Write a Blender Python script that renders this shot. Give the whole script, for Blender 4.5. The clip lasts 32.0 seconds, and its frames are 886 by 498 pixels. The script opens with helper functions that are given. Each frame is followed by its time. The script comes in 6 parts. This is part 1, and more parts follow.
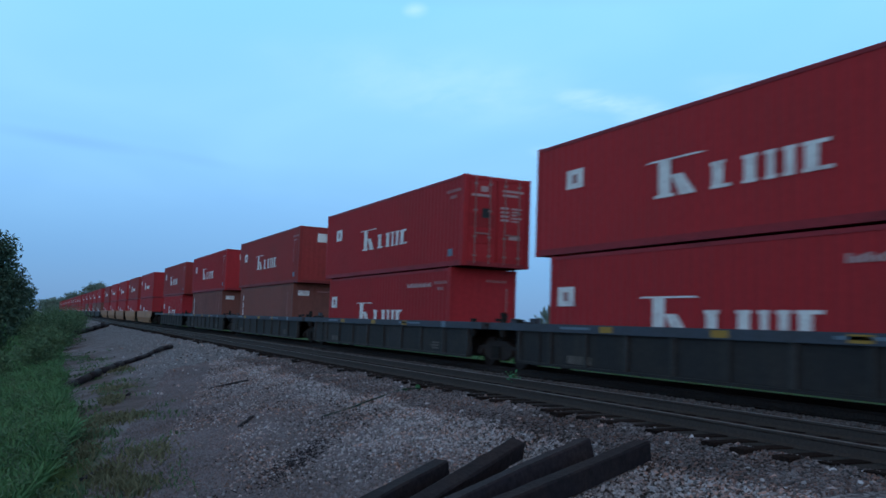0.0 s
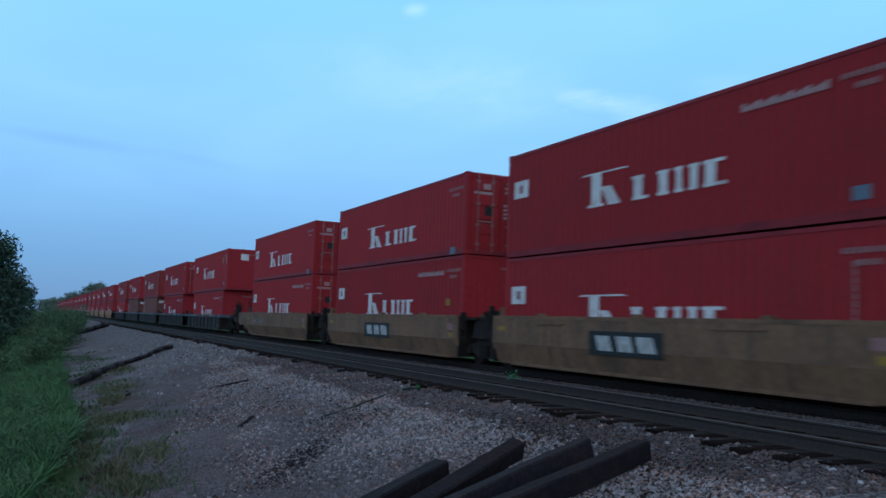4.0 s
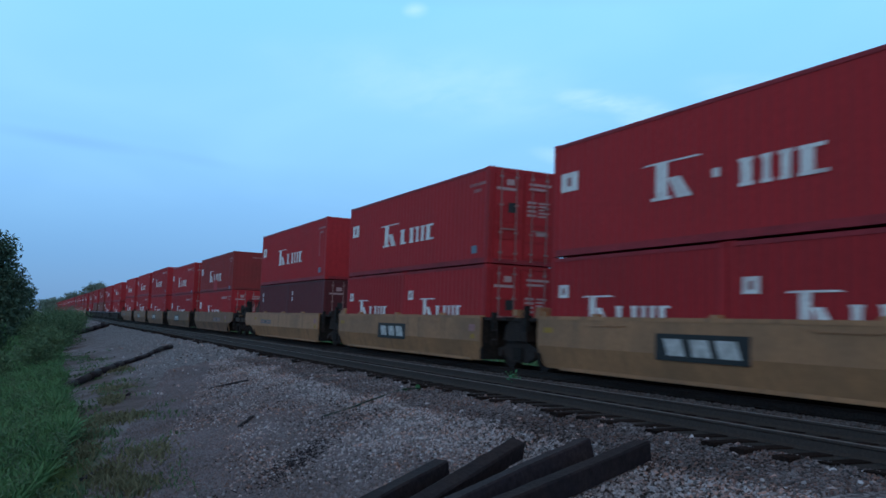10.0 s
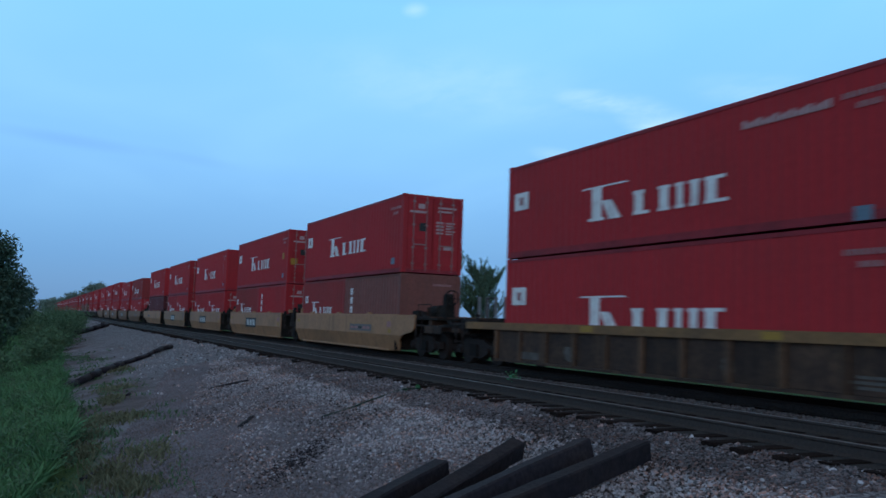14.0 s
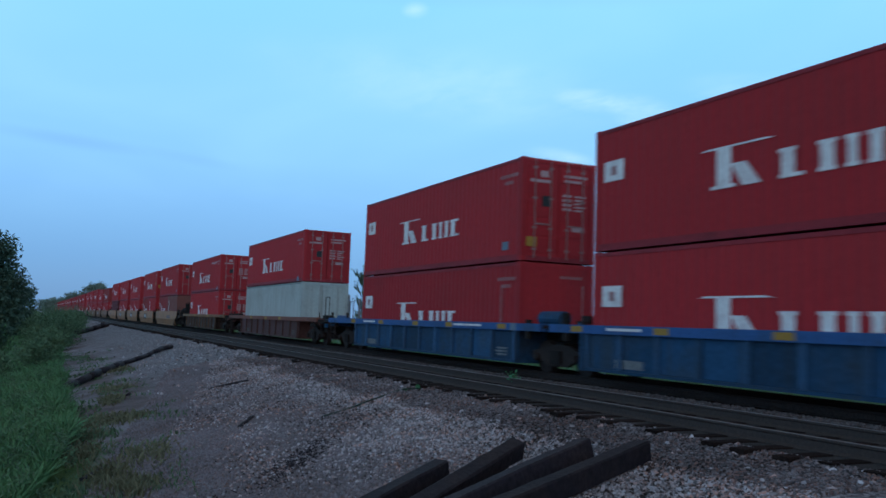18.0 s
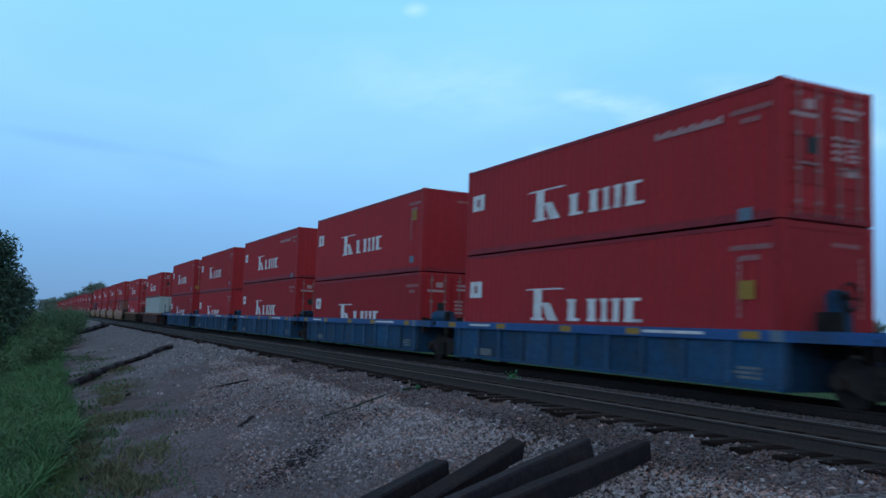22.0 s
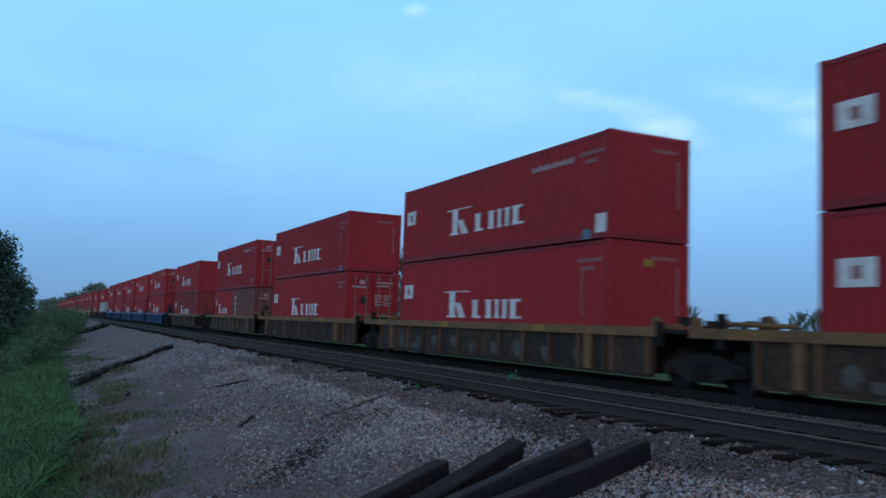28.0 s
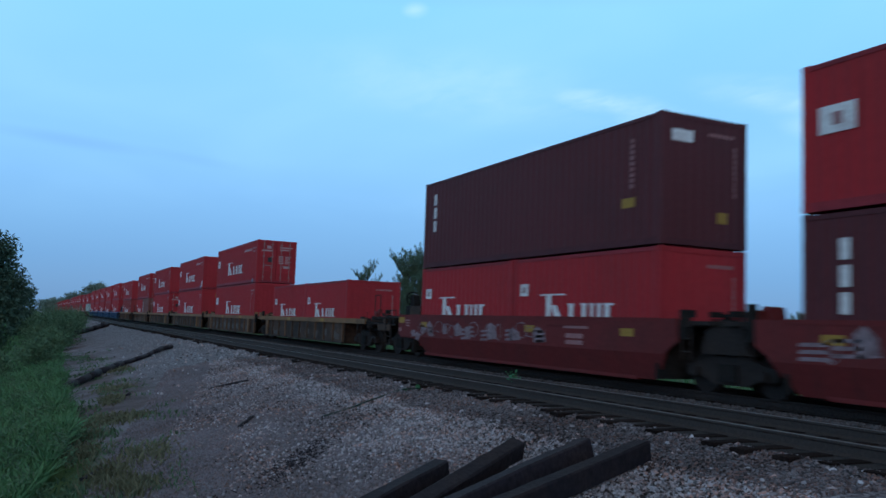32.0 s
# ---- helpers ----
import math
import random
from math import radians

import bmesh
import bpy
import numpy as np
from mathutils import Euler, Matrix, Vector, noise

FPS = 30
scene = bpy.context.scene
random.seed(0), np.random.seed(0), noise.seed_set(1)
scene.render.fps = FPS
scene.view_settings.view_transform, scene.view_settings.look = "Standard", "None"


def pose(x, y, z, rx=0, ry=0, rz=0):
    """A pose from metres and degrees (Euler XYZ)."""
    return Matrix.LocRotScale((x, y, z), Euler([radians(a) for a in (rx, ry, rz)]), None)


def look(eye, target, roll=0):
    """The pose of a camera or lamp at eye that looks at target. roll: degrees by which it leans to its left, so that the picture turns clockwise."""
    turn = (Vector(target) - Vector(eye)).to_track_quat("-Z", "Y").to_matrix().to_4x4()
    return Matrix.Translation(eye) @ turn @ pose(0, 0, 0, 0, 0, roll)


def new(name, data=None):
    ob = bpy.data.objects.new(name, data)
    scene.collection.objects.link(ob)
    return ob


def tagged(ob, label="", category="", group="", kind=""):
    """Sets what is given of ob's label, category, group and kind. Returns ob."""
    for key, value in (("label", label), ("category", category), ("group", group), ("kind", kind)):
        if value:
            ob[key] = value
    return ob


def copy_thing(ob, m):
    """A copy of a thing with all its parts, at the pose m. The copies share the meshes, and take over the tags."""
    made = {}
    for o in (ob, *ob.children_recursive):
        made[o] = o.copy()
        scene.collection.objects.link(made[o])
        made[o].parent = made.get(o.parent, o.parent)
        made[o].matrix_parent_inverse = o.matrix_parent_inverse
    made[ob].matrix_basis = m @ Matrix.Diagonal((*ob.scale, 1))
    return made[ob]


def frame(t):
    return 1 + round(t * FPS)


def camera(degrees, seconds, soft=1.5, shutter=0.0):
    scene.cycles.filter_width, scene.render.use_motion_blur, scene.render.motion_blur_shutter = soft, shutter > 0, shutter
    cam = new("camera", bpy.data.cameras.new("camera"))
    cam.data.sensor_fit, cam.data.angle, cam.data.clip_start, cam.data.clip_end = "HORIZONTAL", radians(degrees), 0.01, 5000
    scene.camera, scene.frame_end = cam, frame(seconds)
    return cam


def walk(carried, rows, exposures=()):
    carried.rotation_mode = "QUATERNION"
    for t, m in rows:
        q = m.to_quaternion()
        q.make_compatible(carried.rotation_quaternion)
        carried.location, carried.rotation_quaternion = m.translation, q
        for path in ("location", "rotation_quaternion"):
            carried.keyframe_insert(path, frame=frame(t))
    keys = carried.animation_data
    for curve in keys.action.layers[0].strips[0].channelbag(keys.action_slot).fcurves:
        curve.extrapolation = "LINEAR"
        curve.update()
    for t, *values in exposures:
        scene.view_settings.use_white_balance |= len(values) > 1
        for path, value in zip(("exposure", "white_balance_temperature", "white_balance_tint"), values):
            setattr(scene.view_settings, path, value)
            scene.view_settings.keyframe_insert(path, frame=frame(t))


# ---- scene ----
cam = camera(55.74, 32.0, soft=1.6, shutter=0.42)
EYE = Vector((0.0, 0.0, 1.17))
YAW, PITCH, ROLL = radians(25.73), radians(5.12), 2.06
AIM = EYE + 10 * Vector((math.sin(YAW) * math.cos(PITCH), math.cos(YAW) * math.cos(PITCH), math.sin(PITCH)))
walk(cam, [(0, look(EYE, AIM, ROLL)), (32, look(EYE, AIM, ROLL))],
     exposures=[(0, 0.22, 6600, 10), (3, 0.18, 6600, 10), (8, 0.15, 6600, 10), (9, 0.22, 6600, 10), (13.2, 0.22, 6600, 10), (14, 0.11, 6530, 10), (15, 0.02, 6480, 10), (17, 0.02, 6430, 10), (18, 0.22, 6600, 10), (20, 0.22, 6600, 10), (22.2, 0.20, 6600, 10), (23, 0.11, 6520, 10), (24, 0.15, 6600, 10), (29.3, 0.18, 6600, 10), (30, 0.02, 6560, 10), (30.6, -0.20, 6120, 10), (31.2, -0.20, 6120, 10), (32, 0.18, 6600, 10)])

# ---- world and light ----
SUN_EL, SUN_AZ = radians(9), radians(215)   # the bright part of the dawn sky, behind the camera


STREAKS = (
    (23.18, 20.95, 0.75, 0.45, 6.6, 0.55), (36.32, 15.17, 3.54, 0.74, -8.8, 0.55), (40.0, 13.87, 3.27, 1.1, -24.4, 0.60),
    (48.53, 15.0, 5.4, 1.04, -10.4, 0.46), (50.99, 12.77, 2.9, 0.86, -15.7, 0.44), (34.01, 11.42, 2.03, 0.53, -12.5, 0.34),
    (25.55, 16.23, 10.95, 2.23, -5.6, 0.20), (1.58, 10.58, 4.38, 0.42, -3.2, -0.40), (8.48, 10.19, 3.39, 0.37, -6.5, -0.22),
)


def make_world():
    w = bpy.data.worlds.new("dawn_sky")
    scene.world = w
    w.use_nodes = True
    nt = w.node_tree
    n, l = nt.nodes, nt.links
    n.clear()
    out = n.new("ShaderNodeOutputWorld")
    bg = n.new("ShaderNodeBackground")
    sky = n.new("ShaderNodeTexSky")
    sky.sky_type = "NISHITA"
    sky.sun_disc = False
    sky.sun_elevation, sky.sun_rotation = SUN_EL, SUN_AZ
    sky.air_density, sky.dust_density, sky.ozone_density = 1.0, 0.6, 2.0
    co = n.new("ShaderNodeTexCoord")
    sep = n.new("ShaderNodeSeparateXYZ")
    l.new(co.outputs["Generated"], sep.inputs[0])
    # overcast veil: paler and more cyan upward, greyer blue at the horizon
    veil = n.new("ShaderNodeValToRGB")
    e = veil.color_ramp.elements
    e[0].position, e[0].color = 0.0, (0.118, 0.265, 0.51, 1)
    e[1].position, e[1].color = 1.0, (0.19, 0.165, 0.165, 1)
    for pos, c in ((0.06, (0.136, 0.335, 0.650, 1)), (0.18, (0.222, 0.520, 0.925, 1)), (0.36, (0.235, 0.61, 1.03, 1)), (0.50, (0.17, 0.25, 0.36, 1)), (0.62, (0.17, 0.165, 0.18, 1))):
        x = e.new(pos)
        x.color = c
    l.new(sep.outputs[2], veil.inputs[0])
    # stretch the direction on a flat cloud ceiling
    zc = n.new("ShaderNodeMath"); zc.operation = "MAXIMUM"; zc.inputs[1].default_value = 0.02
    l.new(sep.outputs[2], zc.inputs[0])
    za = n.new("ShaderNodeMath"); za.operation = "ADD"; za.inputs[1].default_value = 0.12
    l.new(zc.outputs[0], za.inputs[0])
    dx = n.new("ShaderNodeMath"); dx.operation = "DIVIDE"
    dy = n.new("ShaderNodeMath"); dy.operation = "DIVIDE"
    l.new(sep.outputs[0], dx.inputs[0]); l.new(za.outputs[0], dx.inputs[1])
    l.new(sep.outputs[1], dy.inputs[0]); l.new(za.outputs[0], dy.inputs[1])
    com = n.new("ShaderNodeCombineXYZ")
    l.new(dx.outputs[0], com.inputs[0]); l.new(dy.outputs[0], com.inputs[1])
    def cloud(scale, detail, lo, hi, offset):
        mp = n.new("ShaderNodeMapping")
        mp.inputs["Location"].default_value = offset
        mp.inputs["Rotation"].default_value = (0, 0, 0.5)
        mp.inputs["Scale"].default_value = (scale, scale * 0.62, 1)
        l.new(com.outputs[0], mp.inputs[0])
        t = n.new("ShaderNodeTexNoise")
        t.inputs["Scale"].default_value = 1.0
        t.inputs["Detail"].default_value = detail
        t.inputs["Roughness"].default_value = 0.55
        t.inputs["Distortion"].default_value = 0.4
        l.new(mp.outputs[0], t.inputs["Vector"])
        r = n.new("ShaderNodeMapRange")
        r.interpolation_type = "SMOOTHSTEP"
        r.inputs["From Min"].default_value, r.inputs["From Max"].default_value = lo, hi
        l.new(t.outputs[0], r.inputs["Value"])
        return r.outputs[0]
    def math_node(op, p, q=None):
        t = n.new("ShaderNodeMath"); t.operation = op
        for i, v in enumerate((p, q)):
            if isinstance(v, (int, float)):
                t.inputs[i].default_value = v
            elif v is not None:
                l.new(v, t.inputs[i])
        return t.outputs[0]
    def smooth(src, lo, hi):
        r = n.new("ShaderNodeMapRange"); r.interpolation_type = "SMOOTHSTEP"
        r.inputs["From Min"].default_value, r.inputs["From Max"].default_value = lo, hi
        l.new(src, r.inputs["Value"])
        return r.outputs[0]
    def tint(base, fac, colour):
        m = n.new("ShaderNodeMix"); m.data_type = "RGBA"
        m.inputs[7].default_value = (*colour, 1)
        l.new(fac, m.inputs[0]); l.new(base, m.inputs[6])
        return m.outputs[2]
    broad = cloud(1.1, 3, 0.34, 0.76, (3.1, 0.4, 0))
    wisps = cloud(3.6, 6, 0.34, 0.66, (0.7, 5.2, 0))
    fine = cloud(9.0, 5, 0.36, 0.66, (2.2, 1.1, 0))
    # clouds thin out into the even haze above the horizon
    lift = math_node("MULTIPLY", smooth(sep.outputs[2], 0.06, 0.24), 0.34)
    sky_col = tint(veil.outputs[0], math_node("MULTIPLY", broad, lift), (0.34, 0.70, 1.02))
    # streaks and tufts of cloud: bearing, height, half length, half width and slope in degrees, strength
    bearing = math_node("MULTIPLY", math_node("ARCTAN2", sep.outputs[0], sep.outputs[1]), 57.2958)
    height = math_node("MULTIPLY", math_node("ARCSINE", sep.outputs[2]), 57.2958)
    rag = math_node("ADD", math_node("MULTIPLY", wisps, 0.65), math_node("MULTIPLY", fine, 0.35))
    bright, dim = None, None
    for az, el, hl, hw, slope, power in STREAKS:
        c, d = math.cos(radians(slope)), math.sin(radians(slope))
        du = math_node("MULTIPLY", math_node("SUBTRACT", bearing, az), math.cos(radians(el)))
        dv = math_node("SUBTRACT", height, el)
        p = math_node("ADD", math_node("MULTIPLY", du, c / hl), math_node("MULTIPLY", dv, d / hl))
        q = math_node("ADD", math_node("MULTIPLY", du, -d / hw), math_node("MULTIPLY", dv, c / hw))
        r = math_node("SQRT", math_node("ADD", math_node("MULTIPLY", p, p), math_node("MULTIPLY", q, q)))
        k = math_node("MULTIPLY", smooth(r, 1.5, 0.1), abs(power))
        if power > 0:
            bright = k if bright is None else math_node("MAXIMUM", bright, k)
        else:
            dim = k if dim is None else math_node("MAXIMUM", dim, k)
    veiled = math_node("ADD", math_node("MULTIPLY", rag, 0.85), 0.15)
    sky_col = tint(sky_col, math_node("MULTIPLY", bright, veiled), (0.66, 0.92, 1.06))
    sky_col = tint(sky_col, dim, (0.17, 0.40, 0.84))
    # the clear sky's own light on top of the veil
    add = n.new("ShaderNodeMix"); add.data_type = "RGBA"; add.blend_type = "ADD"
    add.inputs[0].default_value = 0.008
    l.new(sky_col, add.inputs[6]); l.new(sky.outputs[0], add.inputs[7])
    l.new(add.outputs[2], bg.inputs["Color"])
    bg.inputs["Strength"].default_value = 1.0
    l.new(bg.outputs[0], out.inputs[0])


make_world()
sun = new("sun", bpy.data.lights.new("sun", "SUN"))
sun.data.energy, sun.data.angle, sun.data.color = 0.30, radians(30), (1.0, 0.80, 0.72)
sun.matrix_world = look((0, 0, 30), Vector((0, 0, 30)) - Vector((math.sin(SUN_AZ) * math.cos(SUN_EL), math.cos(SUN_AZ) * math.cos(SUN_EL), math.sin(SUN_EL))))


# ---- materials ----
def mat(name, base, rough=0.7, metal=0.0, vary=0.25, big=0.6, fine=18.0, bump=0.15, second=None, amount=0.4, streak=0.0, rand=0.0, spec=0.4):
    """Paint, metal, wood or soil: two scales of variation, a second colour in patches, optional vertical streaks."""
    m = bpy.data.materials.new(name)
    m.use_nodes = True
    nt = m.node_tree
    n, l = nt.nodes, nt.links
    b = n["Principled BSDF"]
    b.inputs["Roughness"].default_value, b.inputs["Metallic"].default_value = rough, metal
    b.inputs["Specular IOR Level"].default_value = spec
    co = n.new("ShaderNodeTexCoord")
    info = n.new("ShaderNodeObjectInfo")
    off = n.new("ShaderNodeVectorMath"); off.operation = "ADD"
    sc = n.new("ShaderNodeVectorMath"); sc.operation = "SCALE"; sc.inputs["Scale"].default_value = 40.0 if rand else 0.0
    cmb = n.new("ShaderNodeCombineXYZ")
    for i in range(3):
        l.new(info.outputs["Random"], cmb.inputs[i])
    l.new(cmb.outputs[0], sc.inputs[0])
    l.new(co.outputs["Object"], off.inputs[0]); l.new(sc.outputs[0], off.inputs[1])
    def noise_tex(scale, detail, stretch=None):
        t = n.new("ShaderNodeTexNoise")
        t.inputs["Scale"].default_value = scale
        t.inputs["Detail"].default_value = detail
        t.inputs["Roughness"].default_value = 0.6
        src = off.outputs[0]
        if stretch:
            mp = n.new("ShaderNodeMapping")
            mp.inputs["Scale"].default_value = stretch
            l.new(src, mp.inputs[0]); src = mp.outputs[0]
        l.new(src, t.inputs["Vector"])
        return t.outputs[0]
    a, f = noise_tex(big, 5), noise_tex(fine, 3)
    mix = n.new("ShaderNodeMix"); mix.data_type = "RGBA"
    c2 = second or tuple(x * 0.6 for x in base)
    mix.inputs[6].default_value, mix.inputs[7].default_value = (*base, 1), (*c2, 1)
    r = n.new("ShaderNodeMapRange")
    r.inputs["From Min"].default_value, r.inputs["From Max"].default_value = 0.45, 0.75
    r.inputs["To Max"].default_value = amount
    l.new(a, r.inputs["Value"])
    fac = r.outputs[0]
    if streak:
        s = noise_tex(1.0, 4, (3.0, 3.0, 0.16))
        rs = n.new("ShaderNodeMapRange")
        rs.inputs["From Min"].default_value, rs.inputs["From Max"].default_value = 0.5, 0.75
        rs.inputs["To Max"].default_value = streak
        l.new(s, rs.inputs["Value"])
        mx = n.new("ShaderNodeMath"); mx.operation = "MAXIMUM"
        l.new(fac, mx.inputs[0]); l.new(rs.outputs[0], mx.inputs[1])
        fac = mx.outputs[0]
    l.new(fac, mix.inputs[0])
    hsv = n.new("ShaderNodeHueSaturation")
    l.new(mix.outputs[2], hsv.inputs["Color"])
    v = n.new("ShaderNodeMapRange")
    v.inputs["From Min"].default_value, v.inputs["From Max"].default_value = 0.3, 0.7
    v.inputs["To Min"].default_value, v.inputs["To Max"].default_value = 1 - vary, 1 + vary
    l.new(f, v.inputs["Value"])
    val = v.outputs[0]
    if rand:
        rr = n.new("ShaderNodeMapRange")
        rr.inputs["To Min"].default_value, rr.inputs["To Max"].default_value = 1 - rand, 1 + rand
        l.new(info.outputs["Random"], rr.inputs["Value"])
        mm = n.new("ShaderNodeMath"); mm.operation = "MULTIPLY"
        l.new(val, mm.inputs[0]); l.new(rr.outputs[0], mm.inputs[1])
        val = mm.outputs[0]
    l.new(val, hsv.inputs["Value"])
    l.new(hsv.outputs[0], b.inputs["Base Color"])
    if bump:
        bp = n.new("ShaderNodeBump")
        bp.inputs["Strength"].default_value = bump
        bp.inputs["Distance"].default_value = 0.02
        l.new(f, bp.inputs["Height"]); l.new(bp.outputs[0], b.inputs["Normal"])
    return m


PAINT = {
    "R": mat("red_container_paint", (0.40, 0.029, 0.036), 0.62, vary=0.09, big=0.5, fine=8, bump=0.04, second=(0.285, 0.033, 0.036), amount=0.6, streak=0.28, rand=0.12, spec=0.14),
    "D": mat("faded_red_container_paint", (0.31, 0.038, 0.038), 0.62, vary=0.10, big=0.5, fine=9, bump=0.05, second=(0.18, 0.040, 0.036), amount=0.6, streak=0.3, rand=0.08, spec=0.18),
    "B": mat("red_brown_container_paint", (0.20, 0.060, 0.044), 0.6, vary=0.15, big=0.5, fine=9, bump=0.05, second=(0.12, 0.045, 0.035), amount=0.6, streak=0.5, rand=0.08),
    "M": mat("dark_maroon_container_paint", (0.118, 0.027, 0.032), 0.6, vary=0.10, big=0.5, fine=9, bump=0.05, second=(0.07, 0.024, 0.026), amount=0.5, streak=0.4, rand=0.06, spec=0.2),
    "G": mat("pale_grey_container_paint", (0.40, 0.46, 0.44), 0.6, vary=0.08, big=0.5, fine=9, bump=0.05, second=(0.23, 0.22, 0.19), amount=0.7, streak=0.9, rand=0.05),
}
DARK_RAIL = {      # box rails in darker paint: seam shade and dark edge lines, plus grime
    "R": mat("shaded_grimy_red_rail_paint", (0.30, 0.028, 0.040), 0.65, vary=0.2, big=1.2, fine=10, bump=0.08, second=(0.13, 0.020, 0.026), amount=0.7, rand=0.1, spec=0.25),
    "D": mat("shaded_grimy_faded_rail_paint", (0.25, 0.036, 0.036), 0.65, vary=0.2, big=1.2, fine=10, bump=0.08, second=(0.09, 0.022, 0.022), amount=0.7, rand=0.1, spec=0.25),
    "B": mat("shaded_grimy_brown_rail_paint", (0.15, 0.047, 0.036), 0.65, vary=0.2, big=1.2, fine=10, bump=0.08, second=(0.06, 0.022, 0.018), amount=0.7, rand=0.1, spec=0.25),
    "M": mat("shaded_grimy_maroon_rail_paint", (0.095, 0.025, 0.031), 0.65, vary=0.2, big=1.2, fine=10, bump=0.08, second=(0.04, 0.014, 0.016), amount=0.6, rand=0.1, spec=0.2),
    "G": mat("shaded_grimy_grey_rail_paint", (0.24, 0.27, 0.26), 0.65, vary=0.2, big=1.2, fine=10, bump=0.08, second=(0.12, 0.11, 0.10), amount=0.7, rand=0.1, spec=0.25),
}
WHITE = mat("white_marking_paint", (0.80, 0.80, 0.79), 0.6, vary=0.16, big=2.5, fine=14, bump=0.0, second=(0.46, 0.36, 0.36), amount=0.7)
GRAFFITI_PAINT = mat("dull_pink_spray_paint", (0.27, 0.20, 0.22), 0.85, vary=0.4, big=5, fine=14, bump=0.0, second=(0.11, 0.05, 0.055), amount=0.9)
BADGE = mat("scuffed_badge_paint", (0.55, 0.56, 0.55), 0.7, vary=0.3, big=4, fine=16, bump=0.0, second=(0.12, 0.11, 0.10), amount=0.8)
FADED = mat("faded_marking_paint", (0.36, 0.18, 0.18), 0.7, vary=0.25, big=3, fine=20, bump=0.0, second=(0.36, 0.12, 0.12), amount=0.7)
PALE = mat("pale_lettering_paint", (0.46, 0.31, 0.31), 0.7, vary=0.2, big=3, fine=20, bump=0.0, second=(0.45, 0.25, 0.25), amount=0.6)
SPRAY = mat("grey_spray_paint", (0.120, 0.108, 0.096), 0.85, vary=0.5, big=7, fine=14, bump=0.0, second=(0.036, 0.028, 0.025), amount=1.0)
PANEL = mat("grey_panel_paint", (0.16, 0.15, 0.14), 0.7, vary=0.2, big=3, fine=18, bump=0.0)
YELLOW = mat("yellow_marking_paint", (0.38, 0.215, 0.032), 0.65, vary=0.2, big=3, fine=20, bump=0.0, second=(0.3, 0.18, 0.04), amount=0.6)
PLATE = mat("blue_grey_plate", (0.13, 0.19, 0.25), 0.5, vary=0.2, big=4, fine=25, bump=0.0)
STEEL = mat("worn_dark_steel", (0.034, 0.028, 0.027), 0.8, 0.0, vary=0.3, big=2, fine=22, bump=0.2, second=(0.055, 0.040, 0.034), amount=0.6, spec=0.12)
LABEL = mat("dull_label_paint", (0.17, 0.19, 0.20), 0.8, vary=0.3, big=6, fine=22, bump=0.0, second=(0.05, 0.06, 0.07), amount=0.8)
POST = mat("grey_post_paint", (0.20, 0.205, 0.215), 0.7, vary=0.25, big=3, fine=20, bump=0.1, second=(0.07, 0.06, 0.055), amount=0.6)
ROD = mat("rusty_rod_steel", (0.30, 0.17, 0.165), 0.6, 0.0, vary=0.3, big=3, fine=25, bump=0.1)
UNDER = mat("sooty_underframe", (0.018, 0.017, 0.017), 0.9, 0.0, vary=0.4, big=2, fine=18, bump=0.2, second=(0.040, 0.032, 0.026), amount=0.7, spec=0.14)
SILL = {
    "tan": mat("tan_well_car_paint", (0.41, 0.205, 0.098), 0.6, vary=0.16, big=0.5, fine=8, bump=0.06, second=(0.15, 0.095, 0.056), amount=0.75, streak=0.7, rand=0.08),
    "dusky": mat("dirty_tan_well_car_paint", (0.245, 0.130, 0.070), 0.7, vary=0.2, big=0.7, fine=8, bump=0.06, second=(0.085, 0.056, 0.040), amount=0.85, streak=0.8, rand=0.1),
    "blue": mat("blue_well_car_paint", (0.014, 0.064, 0.138), 0.65, vary=0.25, big=0.8, fine=9, bump=0.06, second=(0.042, 0.050, 0.054), amount=0.75, streak=0.7, rand=0.35, spec=0.2),
    "brown": mat("brown_weathered_car_paint", (0.036, 0.019, 0.013), 0.8, vary=0.4, big=2.2, fine=9, bump=0.08, second=(0.105, 0.056, 0.032), amount=0.75, streak=0.8, rand=0.4),
    "dark": mat("dark_slate_car_paint", (0.021, 0.0185, 0.0195), 0.75, vary=0.3, big=1.2, fine=10, bump=0.08, second=(0.050, 0.039, 0.032), amount=0.6, streak=0.7, rand=0.25),
    "rust": mat("rust_red_car_paint", (0.085, 0.032, 0.028), 0.75, vary=0.25, big=0.8, fine=10, bump=0.08, second=(0.07, 0.045, 0.04), amount=0.6, streak=0.7, rand=0.08),
    "maroon": mat("maroon_well_car_paint", (0.165, 0.026, 0.026), 0.65, vary=0.15, big=0.6, fine=9, bump=0.06, second=(0.085, 0.026, 0.025), amount=0.7, streak=0.6, rand=0.05, spec=0.15),
}
FLANGE = {
    "tan": SILL["tan"], "dusky": SILL["dusky"], "maroon": SILL["maroon"], "rust": mat("rust_flange_paint", (0.20, 0.07, 0.045), 0.7, vary=0.2, big=1, fine=10, bump=0.05),
    "blue": mat("bright_blue_flange_paint", (0.028, 0.105, 0.290), 0.6, vary=0.2, big=1.2, fine=10, bump=0.05, second=(0.035, 0.065, 0.105), amount=0.7, spec=0.25),
    "brown": mat("ochre_flange_paint", (0.24, 0.125, 0.050), 0.75, vary=0.25, big=1, fine=10, bump=0.05, second=(0.10, 0.062, 0.04), amount=0.75),
    "dark": mat("slate_blue_flange_paint", (0.050, 0.062, 0.085), 0.7, vary=0.2, big=1, fine=10, bump=0.05, second=(0.05, 0.05, 0.05), amount=0.6),
}
